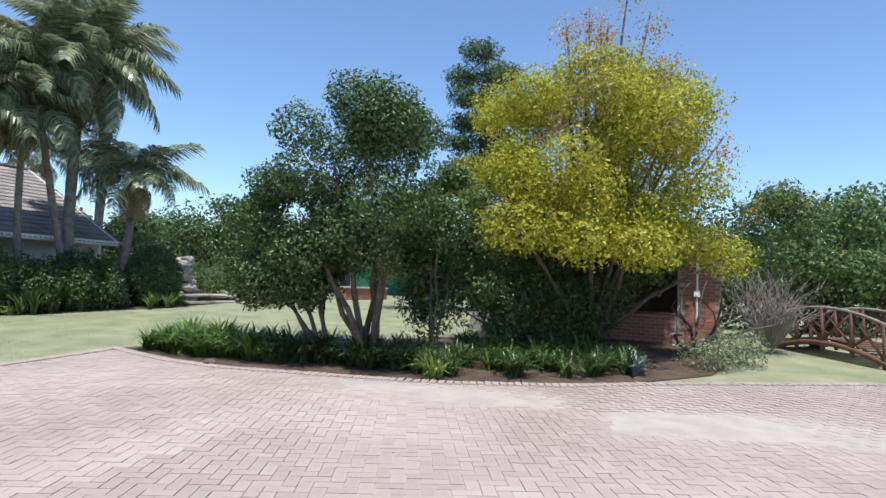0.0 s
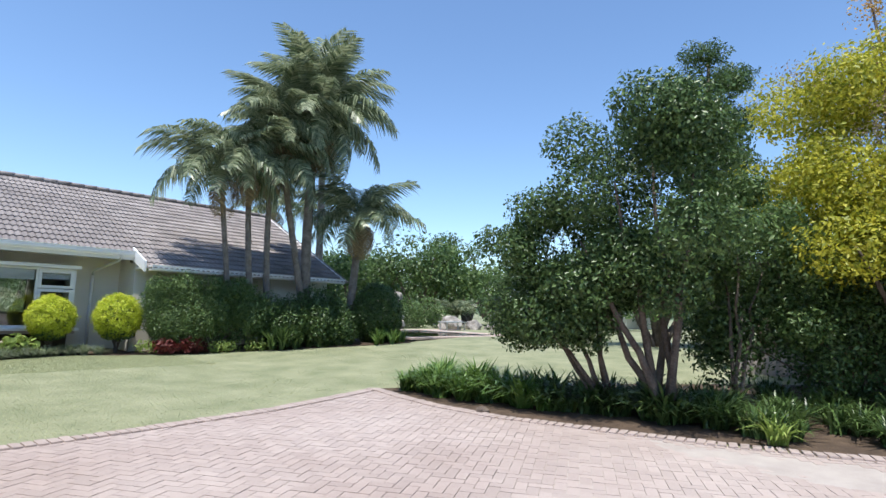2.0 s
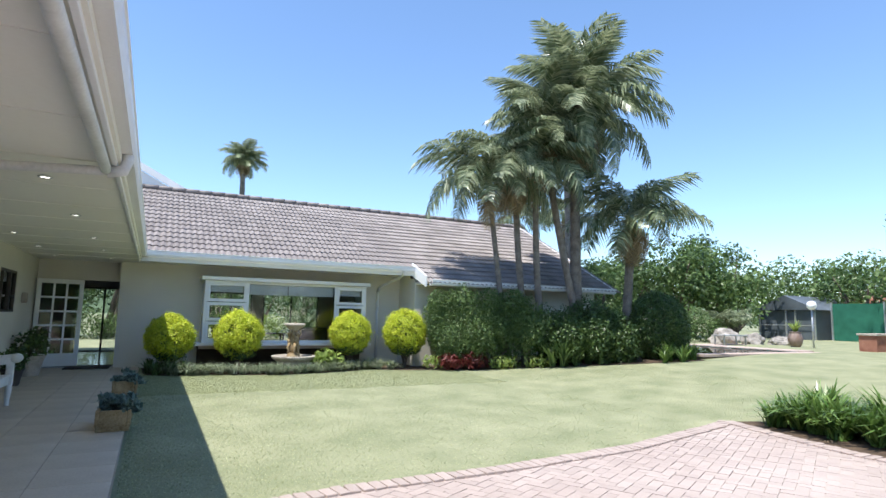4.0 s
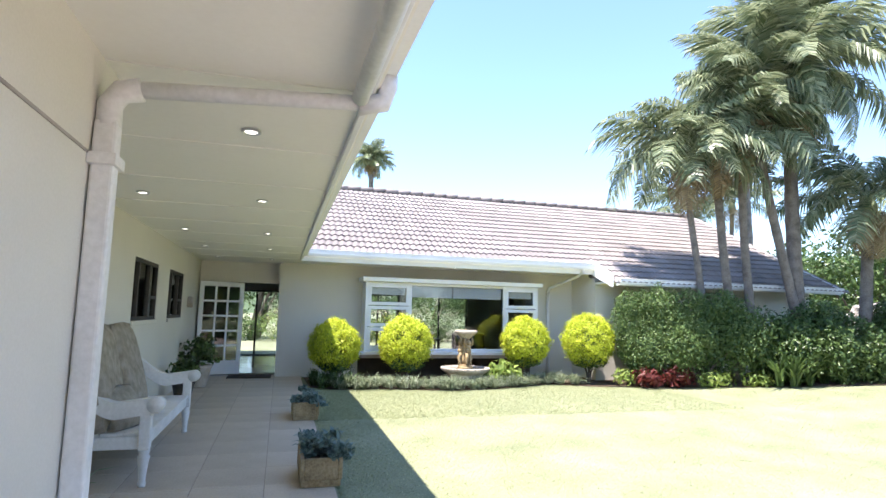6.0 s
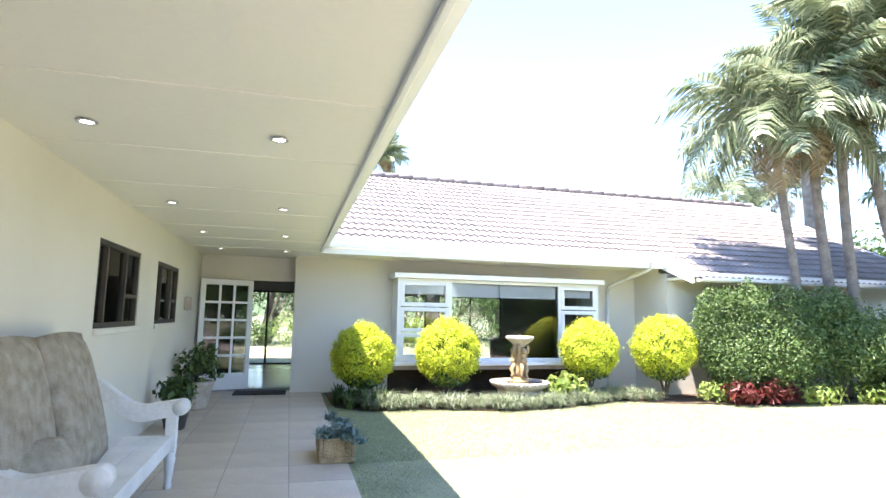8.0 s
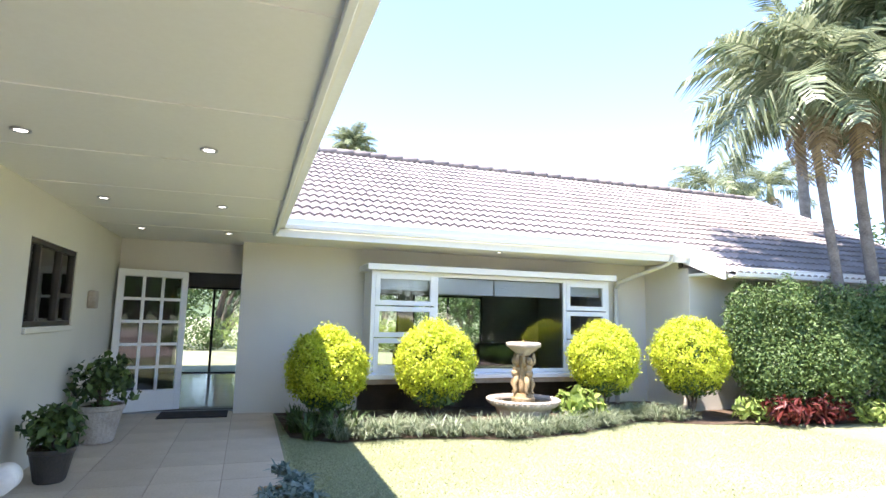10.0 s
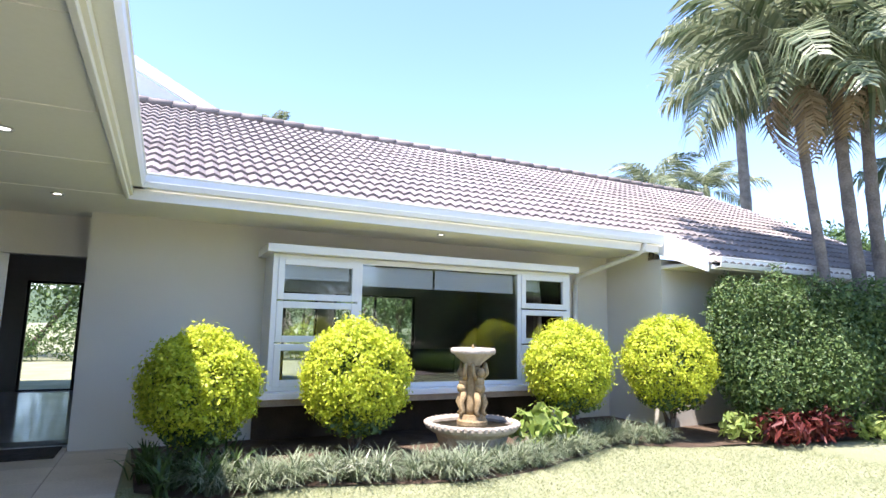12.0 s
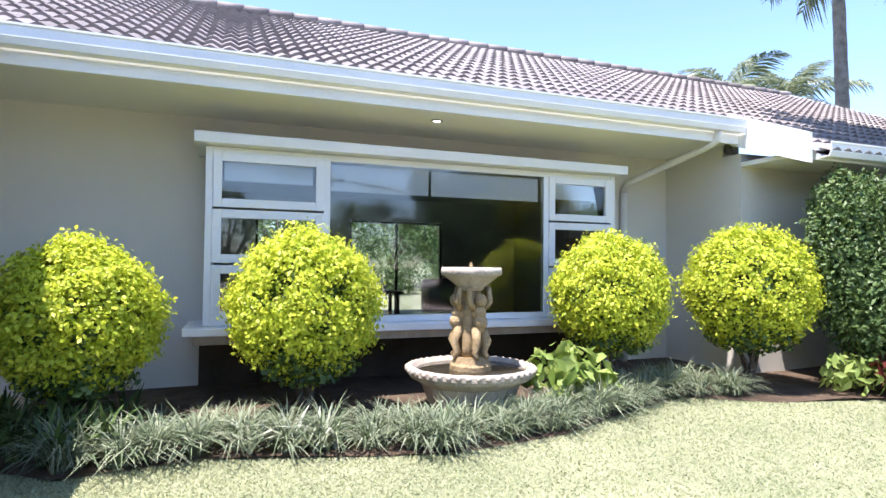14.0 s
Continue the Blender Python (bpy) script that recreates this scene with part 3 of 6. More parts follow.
mat_ob = tagged(part("door_mat", boxed((-0.95, -0.62, 0.0), (-0.02, -0.06, 0.018), 0.006), MAT_CLOTH), "dark bristle door mat lying before the entrance", "door mat")


def veranda_window(name, y0, y1):
    win = tagged(new(name), "dark timber casement window with a side light", "window", kind="structure")
    x = -1.77
    bars = [((x, y0, VZ0), (x + 0.06, y0 + 0.05, VZ1)), ((x, y1 - 0.05, VZ0), (x + 0.06, y1, VZ1)), ((x, y0 + 0.05, VZ0), (x + 0.06, y1 - 0.05, VZ0 + 0.05)), ((x, y0 + 0.05, VZ1 - 0.05), (x + 0.06, y1 - 0.05, VZ1))]
    m = y0 + (y1 - y0) * 0.64
    bars += [((x, m, VZ0 + 0.05), (x + 0.06, m + 0.05, VZ1 - 0.05)), ((x, m + 0.05, VZ0 + 0.30), (x + 0.06, y1 - 0.05, VZ0 + 0.34)), ((x, y0 + 0.30, VZ0 + 0.05), (x + 0.06, y0 + 0.34, VZ1 - 0.05))]
    for a, b in bars:
        part("frame_bar", boxed(a, b, 0.005), DARK_WOOD, win)
    for a, b in ((y0 + 0.05, m), (m + 0.05, y1 - 0.05)):
        pane = part("pane", boxed((x + 0.02, a, VZ0 + 0.05), (x + 0.026, b, VZ1 - 0.05)), GLASS, win)
        pane.visible_shadow = False
    part("window_sill", boxed((-1.76, y0, VZ0 - 0.06), (-1.67, y1, VZ0 - 0.003), 0.006), PLASTER, win)


veranda_window("window_1", A1, A2)
veranda_window("window_2", B1, B2)
wall("wall_inner_rooms", [((-5.0, -10.7, -0.1), (-4.8, 0.1, 2.66)), ((-4.8, -0.1, -0.1), (-1.96, 0.1, 2.66))], INDOOR, "plastered inside wall behind the veranda windows")
tagged(part("ceiling_rooms", boxed((-5.0, -10.7, 2.66), (-1.96, 0.1, 2.72)), INDOOR), "plain ceiling behind the veranda windows", "ceiling", kind="structure")
tagged(part("floor_rooms", boxed((-5.0, -10.7, -0.1), (-1.96, 0.1, 0.0)), GLOSS_FLOOR), "tiled floor behind the veranda windows", "floor", kind="structure")

# black sliding doors at the back of the living room
for n, (a, b) in enumerate(BX):
    win = tagged(new("door_%d" % (n + 2)), "black aluminium sliding glass door to the rear garden", "door", kind="structure")
    m = (a + b) / 2
    for p, q in (((a, 5.74, 0.0), (a + 0.05, 5.82, 2.12)), ((b - 0.05, 5.74, 0.0), (b, 5.82, 2.12)), ((m - 0.03, 5.76, 0.05), (m + 0.03, 5.80, 2.07)), ((a + 0.05, 5.74, 0.0), (b - 0.05, 5.82, 0.05)), ((a + 0.05, 5.74, 2.07), (b - 0.05, 5.82, 2.12))):
        part("frame_bar", boxed(p, q, 0.004), BLACK_ALU, win)
    pane = part("pane", boxed((m + 0.03, 5.775, 0.05), (b - 0.05, 5.781, 2.07)), GLASS, win)
    pane.visible_shadow = False
# dim furniture inside
tb = thing("side_table", 4.0, 2.6, 0.02, "dark wooden table standing in the living room", "table")
part("tabletop", boxed((3.2, 2.3, 0.72), (4.7, 2.9, 0.76), 0.008), DARK_WOOD, tb)
for x in (3.25, 4.6):
    for y in (2.35, 2.8):
        part("leg", boxed((x, y, 0.02), (x + 0.05, y + 0.05, 0.72), 0.004), DARK_WOOD, tb)
for x, h in ((3.5, 0.34), (5.6, 0.0)):
    if h:
        v = thing("vase", x, 2.6, 0.76, "pale round vase on the dark table", "vase")
        part("body", turned([(0.05, 0), (0.08, 0.05), (0.05, 0.16), (0.045, 0.2), (0.075, 0.26), (0.06, 0.32), (0.02, 0.34)], 20), PALE_STONE, v, smooth=True).matrix_local = pose(0, 0, 0)
sofa = thing("armchair", 5.6, 2.2, 0.02, "dark upholstered armchair in the living room", "armchair")
part("seat", boxed((5.1, 1.8, 0.02), (6.1, 2.6, 0.46), 0.06), DARK_WOOD, sofa)
part("backrest", boxed((5.1, 2.45, 0.40), (6.1, 2.7, 0.95), 0.07), DARK_WOOD, sofa)

# ---- recessed lamps, downpipes ----
def downlight(x, y, z=2.574):
    d = thing("downlight", x, y, z, "small round lit downlight in the cream soffit", "downlight", "downlights of the soffit")
    part("rim", turned([(0.058, -0.002), (0.058, -0.010), (0.050, -0.013), (0.040, -0.006), (0.040, -0.002)], 20), STEEL, d).matrix_local = pose(0, 0, 0)
    part("bulb", turned([(0.036, -0.003), (0.036, -0.008), (0.02, -0.011)], 16), LAMP, d).matrix_local = pose(0, 0, 0)


for y in (-10.25, -7.95, -5.45, -3.30, -1.25):
    downlight(-0.14, y)
    if y > -9:
        downlight(-1.22, y)
downlight(4.03, -1.05, 2.579)

pipe = thing("downpipe", -0.66, -11.12, 0.0, "cream painted square downpipe bracketed to the wall", "downpipe")
bm = bmesh.new()
box(bm, (-0.715, -11.17, -0.10), (-0.625, -11.08, 2.28), 0.012)
part("shaft", bm, WORN_WHITE, pipe)
bm = bmesh.new()
tube(bm, [(-0.67, -11.125, 2.26), (-0.67, -11.125, 2.36), (-0.63, -11.125, 2.42), (-0.55, -11.125, 2.44)], 0.052, 10)
part("elbow", bm, WORN_WHITE, pipe, smooth=True)
bm = bmesh.new()
tube(bm, [(-0.55, -11.125, 2.44), (0.36, -11.125, 2.50), (0.44, -11.125, 2.51)], 0.038, 10)
part("arm", bm, WORN_WHITE, pipe, smooth=True)
bm = bmesh.new()
tube(bm, [(0.40, -11.125, 2.49), (0.52, -11.125, 2.52), (0.54, -11.125, 2.60), (0.54, -11.125, 2.66)], 0.05, 10)
part("outlet_elbow", bm, WORN_WHITE, pipe, smooth=True)
part("bracket", boxed((-0.722, -11.20, 2.08), (-0.61, -11.05, 2.13), 0.004), WORN_WHITE, pipe)
bm = bmesh.new()
tube(bm, [(0.40, -17.6, 2.50), (0.40, -11.2, 2.50)], 0.04, 10)
tagged(part("soffit_pipe", bm, WORN_WHITE, smooth=True), "cream painted pipe running below the eave", "pipe")
p2 = thing("downpipe", 7.3, -0.36, 0.0, "cream painted downpipe slanting from the gutter", "downpipe")
bm = bmesh.new()
tube(bm, [(7.1, -1.55, 2.66), (7.1, -1.52, 2.56), (7.08, -1.40, 2.50), (6.80, -0.42, 2.22), (6.78, -0.36, 2.10)], 0.04, 10)
part("slanting_arm", bm, WORN_WHITE, p2, smooth=True)
bm = bmesh.new()
tube(bm, [(6.78, -0.36, 2.12), (6.78, -0.36, -0.05)], 0.04, 10)
part("shaft", bm, WORN_WHITE, p2, smooth=True)
cam_ob = thing("security_camera", 7.44, -1.35, 2.5, "small dark security camera under the eave", "camera")
part("dome", turned([(0.03, 0.08), (0.04, 0.05), (0.045, 0.0), (0.03, -0.03), (0.01, -0.04)], 14), DARK_WOOD, cam_ob, smooth=True).matrix_local = pose(0, 0, 0)
wl = thing("wall_lamp", -1.62, -1.45, 1.55, "small cream wall lamp beside the entrance", "wall lamp")
part("shade", boxed((-1.70, -1.52, 1.50), (-1.60, -1.38, 1.72), 0.02), PALE_STONE, wl)

# ---- bench with cushions ----
bench = thing("bench", -1.2, -7.1, 0.0, "worn white painted wooden bench with scrolled arms", "bench")
BY0, BY1 = -8.48, -6.12
bm = bmesh.new()
box(bm, (-1.66, BY0 + 0.08, 0.30), (-0.94, BY1 - 0.08, 0.41), 0.012)
part("seat_rail", bm, WORN_WHITE, bench)
for k in range(4):
    part("seat_board", boxed((-1.66 + 0.185 * k, BY0 + 0.08, 0.412), (-1.66 + 0.185 * k + 0.18, BY1 - 0.08, 0.437), 0.004), WORN_WHITE, bench)
part("backrest", boxed((-1.68, BY0 + 0.1, 0.44), (-1.64, BY1 - 0.1, 0.95), 0.01), WORN_WHITE, bench)
for y in (BY0 + 0.02, BY1 - 0.13):
    bm = bmesh.new()
    top, low = [], []
    for k in range(25):
        f = k / 24
        x = -1.66 + 0.80 * f
        mid = 0.885 - 0.26 * (0.5 - 0.5 * math.cos(math.pi * min(1, f / 0.62))) + 0.045 * max(0, (f - 0.62) / 0.38)
        thick = 0.15 - 0.02 * f
        top.append((x, mid + thick / 2))
        low.append((x, mid - thick / 2))
    a0 = [[bm.verts.new((x, yy, z)) for x, z in top] for yy in (y, y + 0.11)]
    b0 = [[bm.verts.new((x, yy, z)) for x, z in low] for yy in (y, y + 0.11)]
    for k in range(len(top) - 1):
        bm.faces.new((a0[0][k], a0[0][k + 1], a0[1][k + 1], a0[1][k]))
        bm.faces.new((b0[0][k], b0[1][k], b0[1][k + 1], b0[0][k + 1]))
        bm.faces.new((a0[0][k], b0[0][k], b0[0][k + 1], a0[0][k + 1]))
        bm.faces.new((a0[1][k], a0[1][k + 1], b0[1][k + 1], b0[1][k]))
    bm.faces.new((a0[0][0], a0[1][0], b0[1][0], b0[0][0]))
    bmesh.ops.recalc_face_normals(bm, faces=bm.faces[:])
    part("armrest", bm, WORN_WHITE, bench)
    bm = bmesh.new()
    tube(bm, [(-0.875, y - 0.006, 0.668), (-0.875, y + 0.116, 0.668)], 0.066, 20)
    part("scroll", bm, WORN_WHITE, bench, smooth=True)
    part("arm_post", boxed((-0.99, y + 0.01, 0.30), (-0.90, y + 0.10, 0.60), 0.01), WORN_WHITE, bench)
    for x in (-0.945, -1.60):
        leg = part("leg", turned([(0.030, 0.0), (0.034, 0.03), (0.028, 0.06), (0.045, 0.22), (0.052, 0.24), (0.04, 0.26), (0.05, 0.30)], 10), WORN_WHITE, bench, smooth=True)
        leg.matrix_local = bench.matrix_world.inverted() @ pose(x, y + 0.055, 0)


def cushion(w, h, d, label, m):
    c = tagged(new("cushion"), label, "cushion", "cushions of the bench")
    bm = bmesh.new()
    bmesh.ops.create_cube(bm, size=1)
    bmesh.ops.subdivide_edges(bm, edges=bm.edges[:], cuts=9, use_grid_fill=True)
    for v in bm.verts:
        x, y, z = v.co * 2
        puff = (1 - x ** 4) ** 0.5 * (1 - z ** 4) ** 0.5
        n = noise.noise(Vector((x * 2, z * 2, y + w))) * 0.05
        v.co = Vector((x * w / 2 * (1 - 0.05 * z * z), y * d / 2 * (0.5 + 0.5 * puff) + n * d, z * h / 2 * (1 - 0.05 * x * x)))
    ob = part("cover", bm, FABRIC, c, smooth=True)
    c.matrix_world = m
    return c


for y, tilt in ((-8.05, 13), (-7.21, 16)):
    cushion(0.84, 0.92, 0.23, "taupe damask back cushion leaning against the wall", pose(-1.42, y, 0.87, 0, 0, 90 + random.uniform(-4, 4)) @ pose(0, 0, 0, -tilt))
cushion(0.46, 0.40, 0.16, "taupe damask scatter cushion lying on the bench", pose(-1.22, -8.12, 0.60, 0, 0, 70) @ pose(0, 0, 0, -32))

# ---- pots and planters ----
def leafy(name, blobs, n, size, mat, parent, **k):
    return foliage(name, blobs, n, size, mat, parent, **k)


def planted_pot(x, y, s, lab, leafmat, dark=PALE_STONE):
    p = thing("flower_pot", x, y, 0.0, lab, "flower pot", "pots by the entrance")
    part("pot", turned([(0.15 * s, 0), (0.17 * s, 0.02), (0.20 * s, 0.18 * s), (0.235 * s, 0.34 * s), (0.25 * s, 0.35 * s), (0.25 * s, 0.40 * s), (0.22 * s, 0.40 * s), (0.21 * s, 0.36 * s)], 28), dark, p, smooth=False).matrix_local = pose(0, 0, 0)
    part("soil", turned([(0.21 * s, 0.355 * s), (0.20 * s, 0.37 * s)], 20), SOIL, p).matrix_local = pose(0, 0, 0)
    leafy("leaves", [(x, y, 0.62 * s, 0.34 * s, 0.34 * s, 0.26 * s), (x + 0.08, y - 0.05, 0.78 * s, 0.2 * s, 0.2 * s, 0.18 * s)], 520, 0.10, leafmat, p, shell=0.8, aspect=0.55)
    limbs("stems", (x, y, 0.36 * s), [(x + 0.15 * math.cos(a), y + 0.15 * math.sin(a), 0.65 * s) for a in (0, 1.3, 2.6, 3.9, 5.2)], 0.012, BARK, p)


planted_pot(-1.36, -2.0, 1.05, "round cast stone pot with a dark leafy shrub", LEAF_DARK)
planted_pot(-1.36, -3.6, 0.72, "dark round pot with low dark foliage", LEAF_DARK, DARK_WOOD)
nearpot = thing("flower_pot", -1.25, -9.6, 0.0, "low pot with broad green strap leaves", "flower pot", "pots by the entrance")
part("pot", turned([(0.12, 0), (0.16, 0.16), (0.18, 0.22), (0.15, 0.22)], 20), GLAZE, nearpot).matrix_local = pose(0, 0, 0)


def blades(name, roots, length, width, mat, parent, per=16, bend=0.9, seed=3):
    """Tufts of arching strap blades from their roots."""
    n = len(roots) * per
    rng = np.random.default_rng(seed)
    base = np.repeat(np.array(roots, float), per, 0) + rng.normal(size=(n, 3)) * (0.03, 0.03, 0)
    az = rng.uniform(0, 2 * np.pi, n)
    out = np.stack([np.cos(az), np.sin(az), 0 * az], 1)
    side = np.stack([-np.sin(az), np.cos(az), 0 * az], 1)
    L = length * rng.uniform(0.6, 1.15, n)[:, None]
    sp = bend * rng.uniform(0.35, 1.1, n)[:, None]
    rings = []
    for f, w in ((0, 0.8), (0.35, 1.0), (0.7, 0.8), (1.0, 0.12)):
        p = base + out * L * sp * f ** 1.5 * 0.8 + np.array([0, 0, 1]) * L * (f - 0.55 * sp * f ** 2.4)
        rings += [p - side * width * w / 2, p + side * width * w / 2]
    verts = np.stack(rings, 1).reshape(-1, 3)
    i = np.arange(n)[:, None] * 8
    quads = np.concatenate([i + np.array([[0, 1, 3, 2]]), i + np.array([[2, 3, 5, 4]]), i + np.array([[4, 5, 7, 6]])], 0)
    me = bpy.data.meshes.new(name)
    me.from_pydata(verts.tolist(), [], quads.tolist())
    me.materials.append(mat)
    return part(name, me, mat, parent)


blades("leaves", [(-1.25, -9.6, 0.2)], 0.45, 0.05, LEAF_STRAP, nearpot, 26)

for x, y in ((0.50, -5.36), (0.50, -8.42)):
    t = thing("planter_trough", x, y, 0.0, "weathered stone trough with blue grey succulents", "planter", "planters along the veranda edge")
    bm = bmesh.new()
    box(bm, (x - 0.17, y - 0.30, 0.0), (x + 0.17, y + 0.30, 0.06), 0.01)
    for a, b in (((x - 0.18, y - 0.31, 0.06), (x - 0.14, y + 0.31, 0.24)), ((x + 0.14, y - 0.31, 0.06), (x + 0.18, y + 0.31, 0.24)), ((x - 0.14, y - 0.31, 0.06), (x + 0.14, y - 0.27, 0.24)), ((x - 0.14, y + 0.27, 0.06), (x + 0.14, y + 0.31, 0.24))):
        box(bm, a, b, 0.01)
    part("trough", bm, STONE, t)
    part("soil", boxed((x - 0.14, y - 0.27, 0.06), (x + 0.14, y + 0.27, 0.20)), SOIL, t)
    for k in range(26):
        q = random.Random(k + int(y * 10))
        rx, ry = x + q.uniform(-0.14, 0.24), y + q.uniform(-0.32, 0.30)
        rz = 0.19 + q.uniform(0.0, 0.13) - max(0, rx - x - 0.15) * 1.2
        blades("rosette", [(rx, ry, rz)], q.uniform(0.09, 0.14), 0.035, LEAF_BLUE, t, 30, 1.15, k)

# ---- clipped golden bushes and the bed under the bay ----
def sprig_points(cx, cy, cz, r, h, n, per, seed):
    """Leaf places in n sprigs over a domed, slightly lumpy clipped crown, flatter below; and the ways outward."""
    rng = np.random.default_rng(seed)
    d = rng.normal(size=(n, 3))
    d[:, 2] += 0.15
    d /= np.linalg.norm(d, axis=1)[:, None]
    lump = 1 + 0.05 * np.sin(6 * d[:, 0] + seed) * np.cos(5 * d[:, 1]) + 0.03 * np.sin(9 * d[:, 2] + 7 * d[:, 0]) + 0.025 * rng.normal(size=n)
    low = np.where(d[:, 2] < 0, 0.86, 1.0)
    p = np.stack([d[:, 0] * r, d[:, 1] * r, d[:, 2] * h * low], 1) * lump[:, None] + (cx, cy, cz)
    spread = rng.normal(size=(n, per, 3)) * 0.032
    lift = rng.uniform(-0.05, 0.03, size=(n, per, 1))
    pts = p[:, None, :] + spread + d[:, None, :] * lift
    out = d[:, None, :] * 1.5 + rng.normal(size=(n, 1, 3)) * 0.5 + np.zeros((n, per, 3))
    return pts.reshape(-1, 3), out.reshape(-1, 3)


def clipped_bush(x, y, r, top, lab, seed):
    b = thing("clipped_bush", x, y, 0.0, lab, "bush", "clipped bushes under the bay window")
    h = r * 1.04
    zc = top - h
    pts, out = sprig_points(x, y, zc, r * 0.97, h, 1500, 18, seed)
    part("crown", leaf_mesh("crown", pts, out, 0.037, LEAF_GOLD, 0.6), LEAF_GOLD, b)
    # greener leaves inside deepen the gaps between the sprigs
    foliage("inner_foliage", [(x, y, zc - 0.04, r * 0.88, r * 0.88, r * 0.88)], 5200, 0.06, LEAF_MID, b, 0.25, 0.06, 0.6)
    # shade under the crown, put in as a band of darker leaves
    foliage("shade_skirt", [(x, y, zc - r * 0.72, r * 0.72, r * 0.72, r * 0.36)], 1500, 0.06, LEAF_DARK, b, 0.6, 0.2, 0.6)
    for a in (0.3, 1.6, 2.9, 4.1, 5.3):
        limbs("stem", (x, y, 0.0), [(x + r * 0.5 * math.cos(a), y + r * 0.5 * math.sin(a), zc)], 0.022, BARK, b, seed=int(a * 10))


clipped_bush(1.22, -1.78, 0.49, 1.28, "golden green clipped bush half in the veranda's shade", 1)
clipped_bush(2.71, -1.80, 0.53, 1.38, "round golden green clipped bush", 2)
clipped_bush(5.53, -1.75, 0.51, 1.42, "round golden green clipped bush beside the fountain", 3)
clipped_bush(7.00, -2.00, 0.57, 1.53, "large round golden green clipped bush", 4)

BED = [(0.75, -2.2), (1.30, -2.62), (2.01, -2.50), (2.8, -2.72), (3.49, -2.90), (4.40, -2.76), (5.2, -2.42), (6.02, -2.12), (6.7, -2.55), (7.6, -2.75), (9.0, -3.1), (11.0, -3.9), (13.0, -4.5), (15.2, -5.0), (15.6, -4.3), (15.2, -2.8), (14.2, -1.2), (7.5, -0.28), (0.64, -0.28)]


def bed_mesh(name, outline, lift, label):
    bm = bmesh.new()
    f = bm.faces.new([bm.verts.new((x, y, 0)) for x, y in outline])
    bmesh.ops.triangulate(bm, faces=[f])
    bmesh.ops.subdivide_edges(bm, edges=bm.edges[:], cuts=4, use_grid_fill=True)
    for v in bm.verts:
        v.co.z = ground_height(v.co.x, v.co.y) + lift + 0.02 * noise.noise(v.co * 2)
    bmesh.ops.recalc_face_normals(bm, faces=bm.faces[:])
    return tagged(part(name, bm, SOIL, smooth=True), label, "flower bed", kind="structure")


bed_mesh("ground_bed_house", BED, 0.014, "brown soil bed along the house wall")
border = thing("border_grass", 3.5, -2.6, 0.0, "row of pale arching border grass edging the bed", "border grass")
border["kind"] = "stuff"
rnd = random.Random(5)
for (xa, ya), (xb, yb) in zip(BED[1:8], BED[2:9]):
    n = max(1, int(math.hypot(xb - xa, yb - ya) / 0.21))
    for k in range(n):
        f = k / n
        for off in (0.13, 0.32):
            x, y = xa + (xb - xa) * f + rnd.uniform(-0.07, 0.07), ya + (yb - ya) * f + off + rnd.uniform(-0.06, 0.06)
            blades("tuft", [(x, y, -0.02), (x + 0.04, y + 0.03, -0.02)], rnd.uniform(0.30, 0.44), 0.009, LEAF_BORDER, border, 85, 1.35, rnd.randrange(9999))
dark_tufts = thing("strap_leaf_plant", 1.0, -2.0, 0.0, "dark strap leaved plants in the shade of the bed", "plant")
blades("leaves", [(0.9 + rnd.uniform(-0.2, 0.6), -2.1 + rnd.uniform(-0.35, 0.35), 0) for _ in range(16)], 0.42, 0.028, LEAF_DARK, dark_tufts, 20, 0.9, 4)
broad = thing("broad_leaf_plant", 4.75, -2.2, 0.0, "pale green broad leaved plant beside the fountain", "plant")
foliage("leaves", [(4.72, -2.18, 0.30, 0.30, 0.26, 0.26), (5.05, -2.15, 0.22, 0.2, 0.2, 0.18)], 150, 0.17, LEAF_LIME, broad, 0.5, 0.2, 0.6)
blades("stalks", [(4.72, -2.18, 0), (5.0, -2.15, 0)], 0.35, 0.012, LEAF_LIME, broad, 14, 0.6, 8)
white_tuft = thing("striped_plant", 2.45, -2.55, 0.0, "white striped strap leaved plant in the border", "plant")
blades("leaves", [(2.3, -2.5, 0), (2.55, -2.55, 0), (2.75, -2.6, 0)], 0.34, 0.022, LEAF_PALE, white_tuft, 12, 1.0, 9)

# ---- fountain ----
FX, FYY = 4.02, -1.95
fountain = thing("fountain", FX, FYY, 0.0, "weathered cast stone fountain with carved column and scalloped bowls", "fountain")
part("lower_basin", turned([(0.30, 0.0), (0.34, 0.06), (0.40, 0.22), (0.50, 0.28), (0.52, 0.31), (0.52, 0.35), (0.48, 0.36), (0.44, 0.31), (0.20, 0.24)], 60, 0.012, 20), PALE_STONE, fountain, "pale beaded basin").matrix_local = pose(0, 0, 0)
bm = bmesh.new()
for k in range(44):
    a = 2 * math.pi * k / 44
    r = bmesh.ops.create_icosphere(bm, subdivisions=1, radius=0.026)["verts"]
    for v in r:
        v.co += Vector((0.515 * math.cos(a), 0.515 * math.sin(a), 0.335))
part("bead_rim", bm, PALE_STONE, fountain, smooth=True).matrix_local = pose(0, 0, 0)
part("plinth", turned([(0.17, 0.22), (0.17, 0.36), (0.155, 0.38), (0.145, 0.41), (0.14, 0.43)], 24), STONE, fountain).matrix_local = pose(0, 0, 0)
bm = turned([(0.14, 0.42), (0.135, 0.50), (0.125, 0.60), (0.13, 0.70), (0.115, 0.78), (0.12, 0.86), (0.10, 0.93), (0.10, 0.98)], 40)
